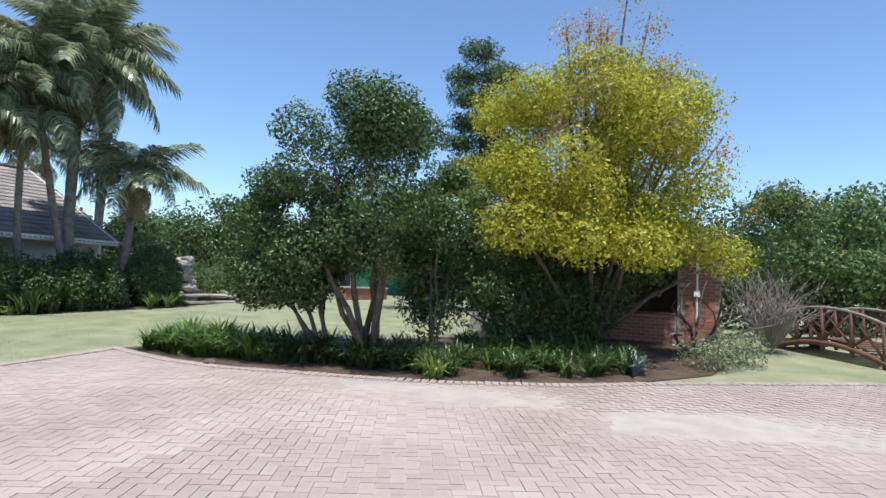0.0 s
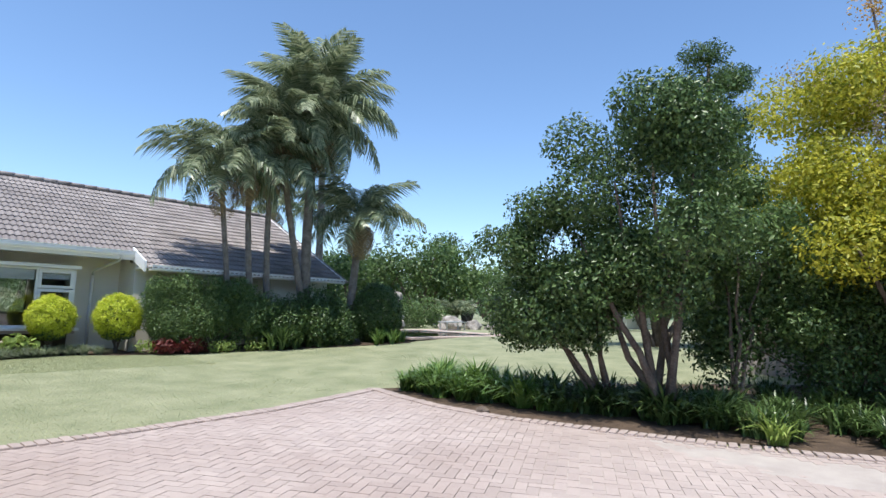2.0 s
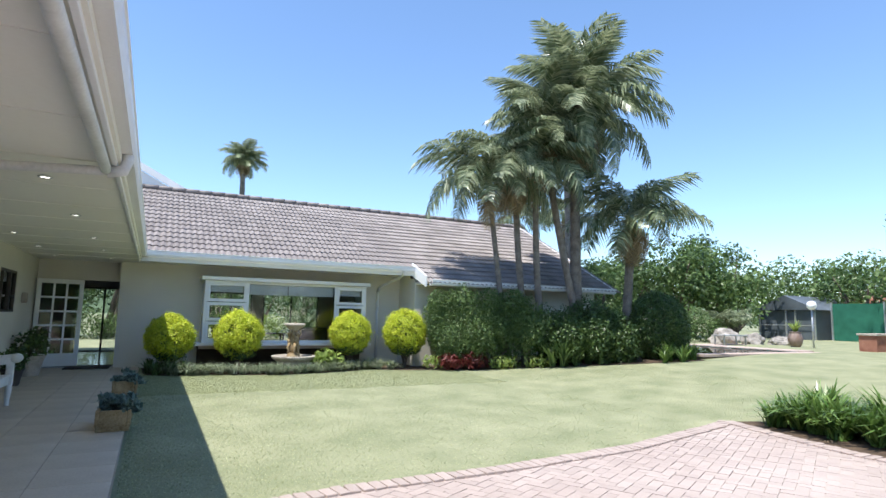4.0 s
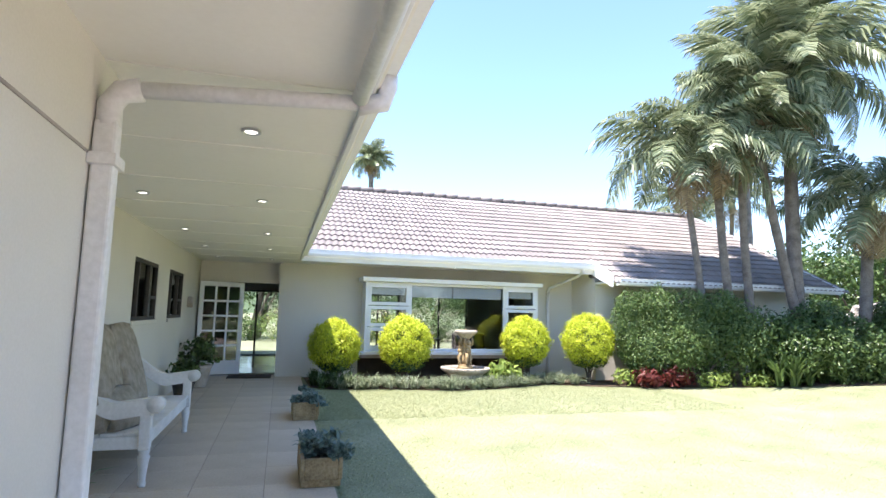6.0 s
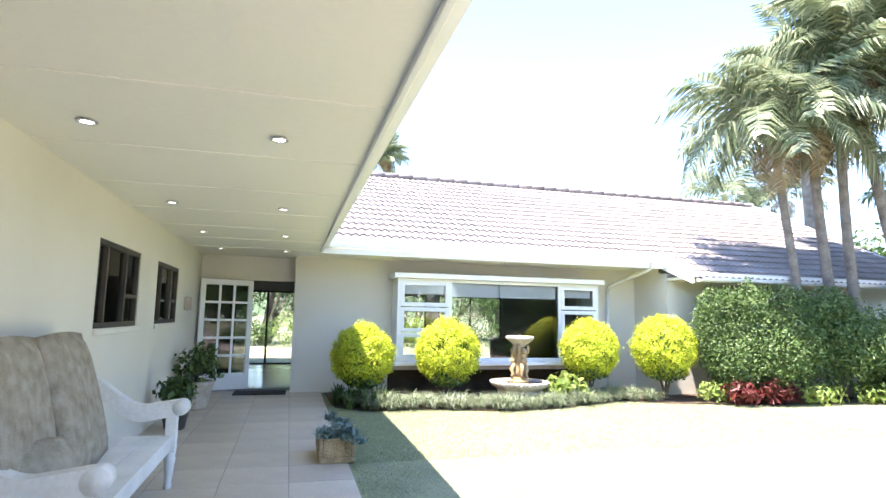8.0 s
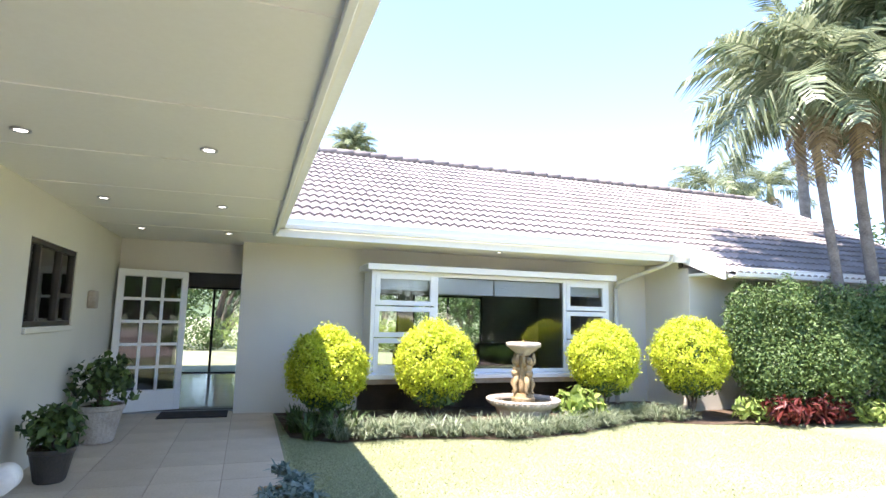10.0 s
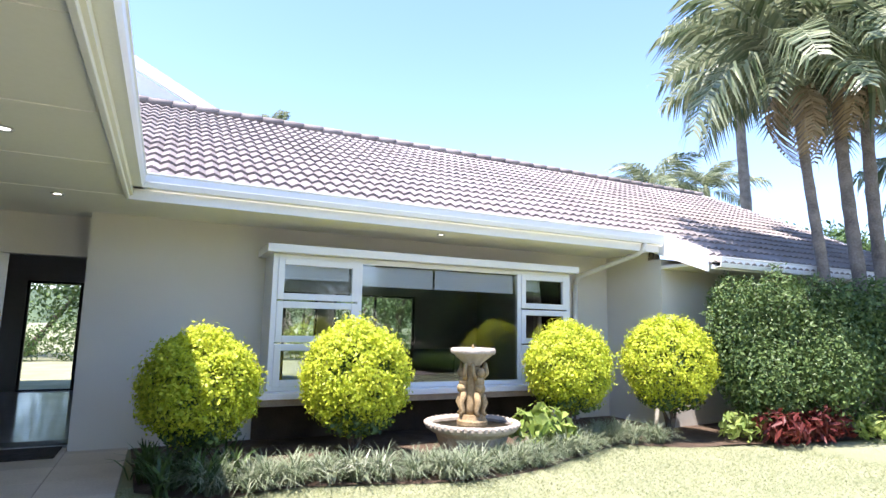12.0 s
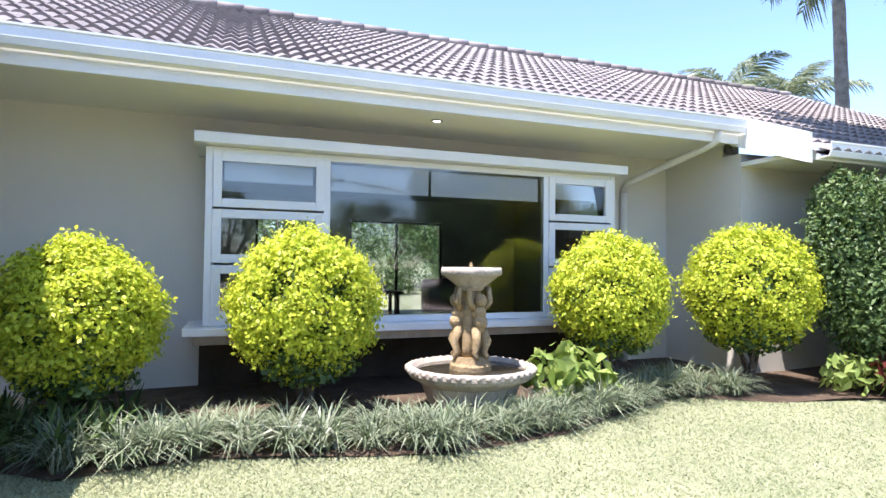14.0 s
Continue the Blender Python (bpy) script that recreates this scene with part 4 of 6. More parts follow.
for v in bm.verts:
    a = math.atan2(v.co.y, v.co.x)
    k = 1.18 + 0.14 * math.cos(3 * a + 2.0 * v.co.z) + 0.30 * noise.noise(Vector((v.co.x * 14, v.co.y * 14, v.co.z * 11)))
    v.co.x, v.co.y = v.co.x * k, v.co.y * k
for v in bm.verts:
    v.co.x, v.co.y = v.co.x * 0.62, v.co.y * 0.62
for k in range(3):
    a = 2 * math.pi * k / 3 - 1.3
    o, t = Vector((math.cos(a), math.sin(a), 0)), Vector((-math.sin(a), math.cos(a), 0))
    for z, r, d, tall in ((0.885, 0.052, 0.125, 1.1), (0.785, 0.062, 0.10, 1.15), (0.71, 0.064, 0.115, 1.0), (0.655, 0.062, 0.09, 0.9)):
        for v in bmesh.ops.create_icosphere(bm, subdivisions=2, radius=r)["verts"]:
            v.co = Vector((v.co.x, v.co.y, v.co.z * tall)) + o * d + Vector((0, 0, z))
    for sx in (-1, 1):
        tube(bm, [o * 0.10 + t * sx * 0.03 + Vector((0, 0, 0.66)), o * 0.145 + t * sx * 0.055 + Vector((0, 0, 0.56)), o * 0.11 + t * sx * 0.05 + Vector((0, 0, 0.47)), o * 0.15 + t * sx * 0.055 + Vector((0, 0, 0.43))], [0.04, 0.036, 0.027, 0.022], 8)
        tube(bm, [o * 0.10 + t * sx * 0.055 + Vector((0, 0, 0.82)), o * 0.12 + t * sx * 0.105 + Vector((0, 0, 0.87)), o * 0.10 + t * sx * 0.10 + Vector((0, 0, 0.99))], [0.028, 0.024, 0.02], 8)
part("carved_column", bm, STONE, fountain, "carved column of entwined shapes", True).matrix_local = pose(0, 0, 0)
part("upper_bowl", turned([(0.09, 0.96), (0.11, 0.99), (0.17, 1.04), (0.22, 1.08), (0.245, 1.09), (0.25, 1.12), (0.24, 1.15), (0.21, 1.15), (0.18, 1.11), (0.05, 1.07)], 60, 0.03, 10), PALE_STONE, fountain, "pale scalloped bowl", True).matrix_local = pose(0, 0, 0)
for h in (0.0,):
    b = part("finial", turned([(0.02, 1.07), (0.03, 1.10), (0.018, 1.15), (0.01, 1.19)], 12), STONE, fountain)
    b.matrix_local = pose(0, 0, 0)
wt = part("water", turned([(0.445, 0.318), (0.445, 0.324)], 30), MURKY, fountain, "dark still water")
wt.matrix_local = pose(0, 0, 0)

# ---- shrubs along the second wall ----
def shrub(name, blobs, n, size, mat, label, stems=True, **k):
    cx, cy = sum(b[0] for b in blobs) / len(blobs), sum(b[1] for b in blobs) / len(blobs)
    g = ground_height(cx, cy)
    s = thing(name, cx, cy, g, label, "shrub")
    foliage("crown", blobs, n, size, mat, s, **k)
    if stems:
        limbs("stems", (cx, cy, g), [(b[0], b[1], b[2]) for b in blobs], 0.03, BARK, s, lean=0.1)
    return s


rs = random.Random(2)
shrub("leafy_shrub", [(8.35 + 0.42 * i + rs.uniform(-.1, .1), -2.75 + rs.uniform(-0.25, 0.15), 1.0 + rs.uniform(-0.4, 0.55), 0.62, 0.5, 0.62) for i in range(6)] + [(9.3, -2.7, 1.75, 0.55, 0.45, 0.45), (8.5, -2.6, 1.75, 0.5, 0.4, 0.5), (10.2, -3.3, 1.1, 0.6, 0.45, 0.8), (9.9, -3.0, 1.8, 0.5, 0.4, 0.4), (8.05, -2.65, 0.8, 0.5, 0.4, 0.6), (8.75, -3.1, 0.9, 0.5, 0.4, 0.6)], 50000, 0.06, LEAF_MID, "tall loose green shrub before the house wall", shell=0.6, rough=0.35)
shrub("leafy_shrub", [(7.72, -2.42, 1.2, 0.36, 0.32, 0.72), (7.8, -2.38, 1.75, 0.34, 0.3, 0.38), (7.95, -2.35, 1.35, 0.42, 0.35, 0.75), (8.05, -2.5, 0.7, 0.48, 0.4, 0.5), (8.3, -2.3, 1.75, 0.42, 0.35, 0.4)], 19000, 0.05, LEAF_MID, "olive green shrub at the wall corner", shell=0.6)
shrub("red_leaf_plant", [(7.9, -2.95, 0.22, 0.35, 0.25, 0.2), (8.6, -3.05, 0.25, 0.4, 0.25, 0.22)], 500, 0.16, LEAF_RED, "low maroon leaved plants at the shrub's foot", False, shell=0.7, aspect=0.3)
shrub("ground_plant", [(7.6, -2.6, 0.2, 0.35, 0.25, 0.18), (9.4, -3.25, 0.2, 0.5, 0.25, 0.2), (10.4, -3.5, 0.2, 0.5, 0.25, 0.2)], 700, 0.12, LEAF_LIME, "low pale green leafy plants edging the lawn", False, shell=0.7, aspect=0.4)
shrub("leafy_shrub", [(10.9 + 0.5 * i, -3.2 + rs.uniform(-0.2, 0.2), 1.05 + rs.uniform(-0.2, 0.3), 0.65, 0.55, 0.8) for i in range(5)] + [(11.2, -3.75, 0.8, 0.6, 0.45, 0.7), (12.2, -3.95, 0.8, 0.6, 0.45, 0.7), (13.0, -4.05, 0.8, 0.5, 0.45, 0.7)], 24000, 0.09, LEAF_DARK, "dark shrub below the palms", shell=0.6)
stp = thing("strap_leaf_plant", 11.8, -3.8, 0.0, "large dark strap leaved clumps below the palms", "plant")
blades("leaves", [(10.6 + 0.22 * i, -3.75 - 0.02 * i + rs.uniform(-0.2, 0.3), ground_height(11.5, -3.7)) for i in range(14)], 1.05, 0.05, LEAF_DARK, stp, 26, 0.9, 14)
shrub("gold_green_shrub", [(13.2, -3.4, 1.1, 0.55, 0.5, 0.65)], 2600, 0.07, LEAF_MID, "yellow green rounded shrub behind the dark bush", shell=0.3)
shrub("round_bush", [(14.7, -3.75, 1.2, 0.92, 0.92, 1.1), (14.7, -3.75, 1.15, 0.8, 0.8, 0.95)], 26000, 0.07, LEAF_DARK, "dark green clipped round bush by the pool", shell=0.2, rough=0.08)
stp = thing("strap_leaf_plant", 14.2, -4.6, 0.2, "bright strap leaved clump at the bush's foot", "plant")
blades("leaves", [(13.8 + 0.2 * i, -4.75 + rs.uniform(-0.15, 0.15), ground_height(14, -4.7)) for i in range(7)], 0.7, 0.045, LEAF_STRAP, stp, 22, 0.9, 15)

# ---- palms ----
def frond_mesh(name, length, leaf, droop, mat, seed, pairs=38):
    """An arching feather leaf along +x with hanging leaflets."""
    rng = random.Random(seed)
    verts, faces = [], []

    def rib(f):
        return Vector((length * (f - 0.18 * droop * f * f), 0, length * (0.42 * f - 0.62 * droop * f ** 2.1)))

    for k in range(12):
        a, b = rib(k / 12), rib((k + 1) / 12)
        w0, w1 = 0.022 * (1 - k / 13), 0.022 * (1 - (k + 1) / 13)
        i = len(verts)
        verts += [a + Vector((0, -w0, 0)), a + Vector((0, w0, 0)), b + Vector((0, w1, 0)), b + Vector((0, -w1, 0)), a + Vector((0, 0, -w0)), b + Vector((0, 0, -w1))]
        faces += [(i, i + 1, i + 2, i + 3), (i, i + 3, i + 5, i + 4), (i + 1, i + 4, i + 5, i + 2)]
    for k in range(pairs):
        f = 0.14 + 0.86 * k / pairs
        p = rib(f)
        d = (rib(min(1, f + 0.02)) - rib(f - 0.02)).normalized()
        size = leaf * math.sin(math.pi * (0.2 + 0.72 * f)) ** 0.8
        for s in (-1, 1):
            o = (d * 0.55 + Vector((0, s * (0.8 + rng.uniform(-0.15, 0.15)), rng.uniform(-0.1, 0.35)))).normalized()
            m = p + o * size * 0.5 + Vector((0, 0, -0.06 * size))
            e = p + o * size + Vector((0, 0, -size * rng.uniform(0.3, 0.65) * (0.5 + droop)))
            w = d * 0.027
            i = len(verts)
            verts += [p - w * 0.6, p + w * 0.6, m + w, m - w, e]
            faces += [(i, i + 1, i + 2, i + 3), (i + 3, i + 2, i + 4)]
    return mesh_of(name, verts, faces, mat)


FRONDS = [frond_mesh("frond", 2.3, 0.62, d, LEAF_PALM, 3 + i) for i, d in enumerate((0.75, 0.95, 1.15))]
FEATHERS = [frond_mesh("frond", 2.3, 0.50, d, LEAF_PALM, 13 + i, 46) for i, d in enumerate((0.7, 1.0, 1.3))]
DRY = [frond_mesh("dry_frond", 1.7, 0.45, d, LEAF_PALM_DRY, 23 + i, 26) for i, d in enumerate((1.3, 1.6))]


def palm(base, top, r, meshes, count, label, seed, dry=4, scale=1.0, lift=40):
    rng = random.Random(seed)
    b, t = Vector((base[0], base[1], ground_height(*base))), Vector(top)
    p = thing("palm_tree", b.x, b.y, b.z, label, "palm tree", "palms")
    bm = bmesh.new()
    n = 26
    pts, rad = [], []
    for k in range(n):
        f = k / (n - 1)
        pts.append(b.lerp(t, f) + Vector((0.12 * math.sin(3 * f + seed), 0.08 * math.sin(2.2 * f), -0.05 if k == 0 else 0)))
        rad.append(r * (1.35 - 0.45 * min(1, f * 4)) * (1 - 0.25 * f) * (1.05 if k % 2 else 0.98))
    tube(bm, pts, rad, 12)
    part("trunk", bm, PALM_BARK, p, smooth=True)
    bm = bmesh.new()
    tube(bm, [pts[-1] + Vector((0, 0, dz)) for dz in (-0.35, -0.1, 0.25, 0.55)], [r * 0.9, r * 1.25, r * 0.95, r * 0.3], 12)
    part("crownshaft", bm, LEAF_PALM, p, smooth=True)
    for k in range(count):
        az = k * 137.5 + rng.uniform(-15, 15)
        up = lift - (k / count) * (lift + 30) + rng.uniform(-8, 8)
        fr = part("frond", rng.choice(meshes), None, p)
        fr.matrix_world = Matrix.Translation(pts[-1] + Vector((0, 0, 0.25))) @ pose(0, 0, 0, rng.uniform(-20, 20), -up, az) @ Matrix.Scale(scale * rng.uniform(0.85, 1.12), 4)
    for k in range(dry):
        fr = part("dry_frond", rng.choice(DRY), None, p, "dry brown frond")
        fr.matrix_world = Matrix.Translation(pts[-1] + Vector((0, 0, 0.0))) @ pose(0, 0, 0, 0, 35 + rng.uniform(0, 30), k * 360 / max(1, dry) + rng.uniform(-30, 30)) @ Matrix.Scale(scale * 0.8, 4)


palm((9.75, -2.62), (9.4, -2.6, 5.2), 0.10, FRONDS, 22, "slender ringed palm with arching fronds", 1, 3, 1.05)
palm((10.4, -2.75), (10.25, -2.75, 5.6), 0.12, FRONDS, 22, "slender ringed palm with arching fronds", 2, 3, 1.05)
palm((11.1, -2.75), (10.9, -2.8, 5.9), 0.12, FRONDS, 20, "slender ringed palm with arching fronds", 3, 3, 1.0)
palm((12.55, -2.75), (12.2, -2.95, 7.6), 0.20, FEATHERS, 46, "tall feathery palm with dry hanging fronds", 4, 12, 1.45, 80)
palm((12.25, -3.0), (11.1, -3.0, 6.8), 0.13, FEATHERS, 34, "tall feathery palm rising above the roof", 8, 6, 1.1, 75)
palm((14.0, -3.2), (13.9, -3.45, 4.35), 0.17, FRONDS, 26, "stout palm with broad blue green fronds", 5, 8, 1.05, 50)
palm((6.0, 27.0), (6.0, 27.2, 12.5), 0.26, FEATHERS, 40, "distant tall palm behind the roof", 6, 10, 0.9, 70)
palm((18.1, 4.6), (18.1, 4.6, 10.8), 0.22, FEATHERS, 34, "tall feathery palm standing behind the house", 7, 8, 1.35, 60)
palm((18.0, 8.2), (17.8, 8.2, 6.5), 0.14, FRONDS, 15, "palm with broad fronds behind the roof", 9, 3, 1.05, 60)
palm((21.0, 8.4), (21.0, 8.4, 7.0), 0.14, FRONDS, 15, "palm with broad fronds behind the roof", 10, 3, 1.05, 60)

# ---- the planted island beside the drive ----
ISLAND = BED_EDGE[:8] + [(10.9, -20.1), (12.0, -21.0), (14.5, -21.6), (15.8, -21.0), (16.2, -19.5), (14.5, -16.0), (12.0, -13.2), (10.2, -11.6)]
ISLAND = [(x + (0.12 if i < 8 else 0), y) for i, (x, y) in enumerate(ISLAND)]
bed_mesh("ground_bed_island", ISLAND, 0.016, "brown soil bed with leaf litter beside the drive")


def tree(name, base, blobs, n, size, mat, label, r0, stems, extra=(), **k):
    g = ground_height(base[0], base[1])
    t = thing(name, base[0], base[1], g, label, "tree")
    limbs("trunk", (base[0], base[1], g), stems, r0, BARK, t, seed=len(blobs), lean=0.35)
    foliage("crown", blobs, n, size, mat, t, **k)
    for nm, bl, nn, ss, mm in extra:
        foliage(nm, bl, nn, ss, mm, t, 0.9, 0.3)
    return t


TX, TY = 9.75, -15.55
bl = crown_blobs(9.7, -15.35, 1.7, 4.55, 1.55, 40, 4, 0.36)
stems = [(TX + dx, TY + dy, z) for dx, dy, z in ((-0.6, 0.5, 3.4), (0.1, 0.2, 3.9), (0.5, -0.4, 3.6), (-0.2, -0.5, 3.5), (0.8, 0.3, 2.8), (-0.9, 0.9, 2.5), (-0.4, 1.4, 2.2))]
tree("evergreen_tree", (TX, TY), bl, 52000, 0.075, LEAF_DARK, "dark glossy evergreen tree with many stems", 0.07, stems, shell=0.5)
bl = crown_blobs(9.45, -13.8, 1.15, 3.1, 1.2, 30, 8, 0.38) + crown_blobs(9.7, -14.6, 1.0, 2.4, 0.7, 8, 9, 0.5)
tree("evergreen_tree", (9.6, -14.7), bl, 34000, 0.07, LEAF_DARK, "low spreading part of glossy evergreen bush", 0.05, [(9.1, -13.9, 2.0), (9.4, -13.3, 1.6), (9.9, -14.2, 2.0), (8.8, -13.8, 1.5), (9.5, -14.4, 2.3)], shell=0.55)
bl = crown_blobs(11.2, -16.2, 0.9, 3.6, 1.0, 18, 10, 0.45)
tree("evergreen_tree", (11.0, -16.2), bl, 15000, 0.09, LEAF_MID, "thin green tree in the shade of its neighbours", 0.04, [(11.0, -16.0, 2.6), (11.4, -16.5, 2.2), (10.8, -16.3, 2.9)], shell=0.7)

YX, YY = 14.0, -18.45
bl = crown_blobs(YX, YY, 2.4, 6.3, 2.75, 64, 12, 0.25) + [(YX - 1.9, YY - 0.3, 2.7, 0.8, 0.8, 0.6), (YX - 0.4, YY - 2.2, 2.5, 0.8, 0.7, 0.5), (YX + 0.2, YY - 2.8, 2.2, 0.8, 0.6, 0.45), (YX - 1.3, YY + 1.2, 2.6, 0.8, 0.8, 0.6), (YX - 2.6, YY - 0.4, 2.3, 0.8, 0.8, 0.5), (YX - 2.9, YY + 0.7, 2.5, 0.8, 0.8, 0.5), (YX - 2.2, YY - 1.5, 2.2, 0.7, 0.7, 0.45)]
pods = [(YX + 0.5 + dx, YY - 0.3 + dy, z, 0.5, 0.5, 0.5) for dx, dy, z in ((0, 0, 7.3), (0.3, 0.5, 7.9), (-0.2, -0.5, 8.2), (0.4, -0.9, 7.6), (-0.5, 0.9, 7.3), (-0.6, 0.4, 6.6), (0.5, -0.5, 6.8), (0.8, -1.8, 5.6), (0.7, -2.5, 4.6), (0.2, 0.2, 7.5), (-0.2, 0.9, 6.3), (0.1, -1.2, 6.4), (0.9, -2.1, 5.1))]
grey = crown_blobs(YX - 0.2, YY, 4.2, 6.6, 2.3, 14, 21, 0.3)
stems = [(b[0], b[1], b[2]) for b in bl[::3]] + [(b[0], b[1], b[2] + 0.4) for b in pods]
tree("yellow_tree", (YX + 0.3, YY), bl, 90000, 0.085, LEAF_YELLOW, "broad yellow green tree with orange pods at the top", 0.085, stems, [("pod_mass", pods, 2600, 0.08, LEAF_ORANGE), ("seed_mass", grey, 9000, 0.06, LEAF_PALM_DRY), ("lower_leaves", crown_blobs(YX + 0.3, YY + 0.3, 1.6, 3.6, 2.2, 22, 31, 0.36), 20000, 0.10, LEAF_MID)], shell=0.55)
bl = crown_blobs(17.6, -22.6, 2.4, 4.0, 1.4, 12, 15, 0.4)
tree("yellow_tree", (17.6, -22.4), bl, 5000, 0.11, LEAF_MID, "small green and gold tree behind the pavilion", 0.05, [(17.4, -22.4, 3), (17.9, -22.8, 2.8)], [("pod_mass", bl[:5], 700, 0.10, LEAF_ORANGE)], shell=0.6)
# bare twisted bush before the brick pillar
bt = thing("twisted_shrub", 14.6, -20.7, 0.15, "bare twisted dark shrub before the brick pillar", "shrub")
bm = bmesh.new()
q = random.Random(6)
for k in range(9):
    a = q.uniform(0, 6.28)
    p, pts = Vector((14.6, -20.7, 0.1)), []
    d = Vector((math.cos(a) * 0.5, math.sin(a) * 0.7, 1.0)).normalized()
    for i in range(8):
        pts.append(p.copy())
        d = (d + Vector((q.uniform(-0.5, 0.5), q.uniform(-0.6, 0.6), q.uniform(-0.25, 0.2)))).normalized()
        p = p + d * 0.25
    tube(bm, pts, [0.045 * (1 - 0.11 * i) for i in range(8)], 6)
part("stem_mass", bm, BARK, bt, smooth=True)
tw = thing("bare_shrub", 15.6, -22.2, 0.2, "grey bare twiggy shrub beside the footbridge", "shrub")
bm = bmesh.new()
for k in range(150):
    a = q.uniform(0, 6.28)
    p = Vector((15.6, -22.2, 0.2))
    e = p + Vector((math.cos(a) * q.uniform(0.2, 1.2), math.sin(a) * q.uniform(0.2, 1.3), q.uniform(0.9, 1.9)))
    tube(bm, [p, p.lerp(e, 0.4) + Vector((q.uniform(-0.3, 0.3), q.uniform(-0.3, 0.3), 0.3)), p.lerp(e, 0.7) + Vector((q.uniform(-0.2, 0.2), q.uniform(-0.2, 0.2), 0.2)), e], [0.014, 0.009, 0.006, 0.003], 4, False)
part("twig_mass", bm, TWIG_GREY, tw)


def strap_clump(x, y, length, label, seed, mat=LEAF_STRAP, per=30, w=0.04):
    t = thing("agapanthus_clump", x, y, ground_height(x, y) + 0.03, label, "plant", "strap leaved clumps of the bed")
    blades("leaves", [(x, y, ground_height(x, y) + 0.02), (x + 0.12, y + 0.1, ground_height(x, y) + 0.02), (x - 0.1, y + 0.08, ground_height(x, y) + 0.02)], length, w, mat, t, per, 1.15, seed)


q = random.Random(9)
for k in range(64):
    f = (k % 32) / 32
    row = k // 32
    x = 8.95 + 0.9 * f ** 1.5 + 0.55 * row + q.uniform(-0.15, 0.2)
    y = -11.1 - 5.4 * f + q.uniform(-0.15, 0.15)
    if x < 8.6 + max(0, (-y - 14.2)) * 0.22 + 0.25:
        x += 0.35
    # sunlit clumps take the lighter leaf; past y -14 the dark leaf stands for shade
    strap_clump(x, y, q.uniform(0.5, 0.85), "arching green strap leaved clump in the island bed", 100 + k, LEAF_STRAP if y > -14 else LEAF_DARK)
for k in range(64):
    x, y = 9.5 + q.uniform(0, 3.2), -16.4 - q.uniform(-0.2, 3.4)
    if x < 9.6 + (-y - 17.4) * 0.55:
        continue
    # dark leaf again, so the trees' shade is in the clump's colour
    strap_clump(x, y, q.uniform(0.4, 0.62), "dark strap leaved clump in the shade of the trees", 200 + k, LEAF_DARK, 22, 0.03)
strap_clump(9.35, -17.1, 0.55, "pale green strap leaved clump at the drive's edge", 300, LEAF_LIME, 22, 0.025)
strap_clump(11.4, -19.9, 0.5, "grey green strap leaved clump near the pillar", 301, LEAF_BLUE, 16, 0.05)
shrub("low_shrub", [(12.7, -21.0, 0.35, 0.6, 0.6, 0.35), (13.4, -21.5, 0.4, 0.6, 0.55, 0.4), (13.9, -21.3, 0.35, 0.5, 0.5, 0.35)], 3500, 0.06, LEAF_PALM, "low grey green shrub by the pavilion", False, shell=0.7)
shrub("dark_shrub", [(12.3 + 0.5 * i, -17.2 - 0.45 * i, 0.65, 0.55, 0.5, 0.55) for i in range(4)] + [(11.4 + 0.55 * i, -15.9 - 0.6 * i, 1.2 + 0.3 * (i % 2), 0.8, 0.7, 0.9) for i in range(6)], 22000, 0.08, LEAF_DARK, "dark shrub in the shade of the yellow tree", shell=0.7)

# fallen stone by the bed and a kerb along the drive
stone = thing("stone", 8.35, -13.3, -0.1, "small dark stone lying at the bed edge", "stone")
bm = bmesh.new()
bmesh.ops.create_icosphere(bm, subdivisions=2, radius=0.1)
for v in bm.verts:
    v.co = Vector((v.co.x * 1.2, v.co.y, v.co.z * 0.6)) * (1 + 0.3 * noise.noise(v.co * 9))
part("body", bm, BARK, stone).matrix_local = pose(0, 0, 0.03)

# ---- brick pavilion, footbridge, red bush, hedge ----
PG = 0.18
pav = thing("brick_pavilion", 16.2, -18.5, PG, "red face brick pavilion with timber posts, deep in shade", "pavilion")
part("pillar_core", boxed((16.05, -21.23, PG - 0.1), (16.95, -20.29, 2.75), 0.004), MORTAR, pav)
part("low_wall_core", boxed((15.85, -20.28, PG - 0.1), (16.05, -15.0, 0.88), 0.004), MORTAR, pav)
part("coping", boxed((15.80, -20.28, 0.88), (16.10, -15.0, 0.94), 0.008), TIMBER, pav)
for y in (-19.3, -18.55, -17.2, -15.1):
    part("post", boxed((15.90, y - 0.05, 0.94), (16.0, y + 0.05, 2.7), 0.006), TWIG_GREY, pav)
part("back_wall", boxed((20.0, -21.2, PG - 0.1), (20.2, -15.0, 2.7), 0.004), TIMBER, pav)
part("side_wall", boxed((17.0, -21.2, PG - 0.1), (20.0, -21.0, 2.7), 0.004), TIMBER, pav)
part("floor_slab", boxed((16.05, -21.0, PG - 0.1), (20.0, -15.0, PG + 0.06), 0.004), TERRACOTTA, pav)
slab_bm = bmesh.new()
box(slab_bm, (15.6, -21.4, 2.7), (20.4, -14.8, 2.8), 0.01)
part("roof", slab_bm, THATCH, pav)
part("service_pipe", tube(bmesh.new(), [(16.03, -20.72, 0.2), (16.03, -20.72, 2.6)], 0.025, 8), WHITE, pav)
part("tap_box", boxed((15.97, -20.79, 1.35), (16.048, -20.65, 1.5), 0.01), WHITE, pav)

br = thing("footbridge", 16.0, -23.3, 0.2, "rustic dark log footbridge with arched handrails", "footbridge")
mb = pose(15.9, -23.6, 0.2, 0, 0, 35)


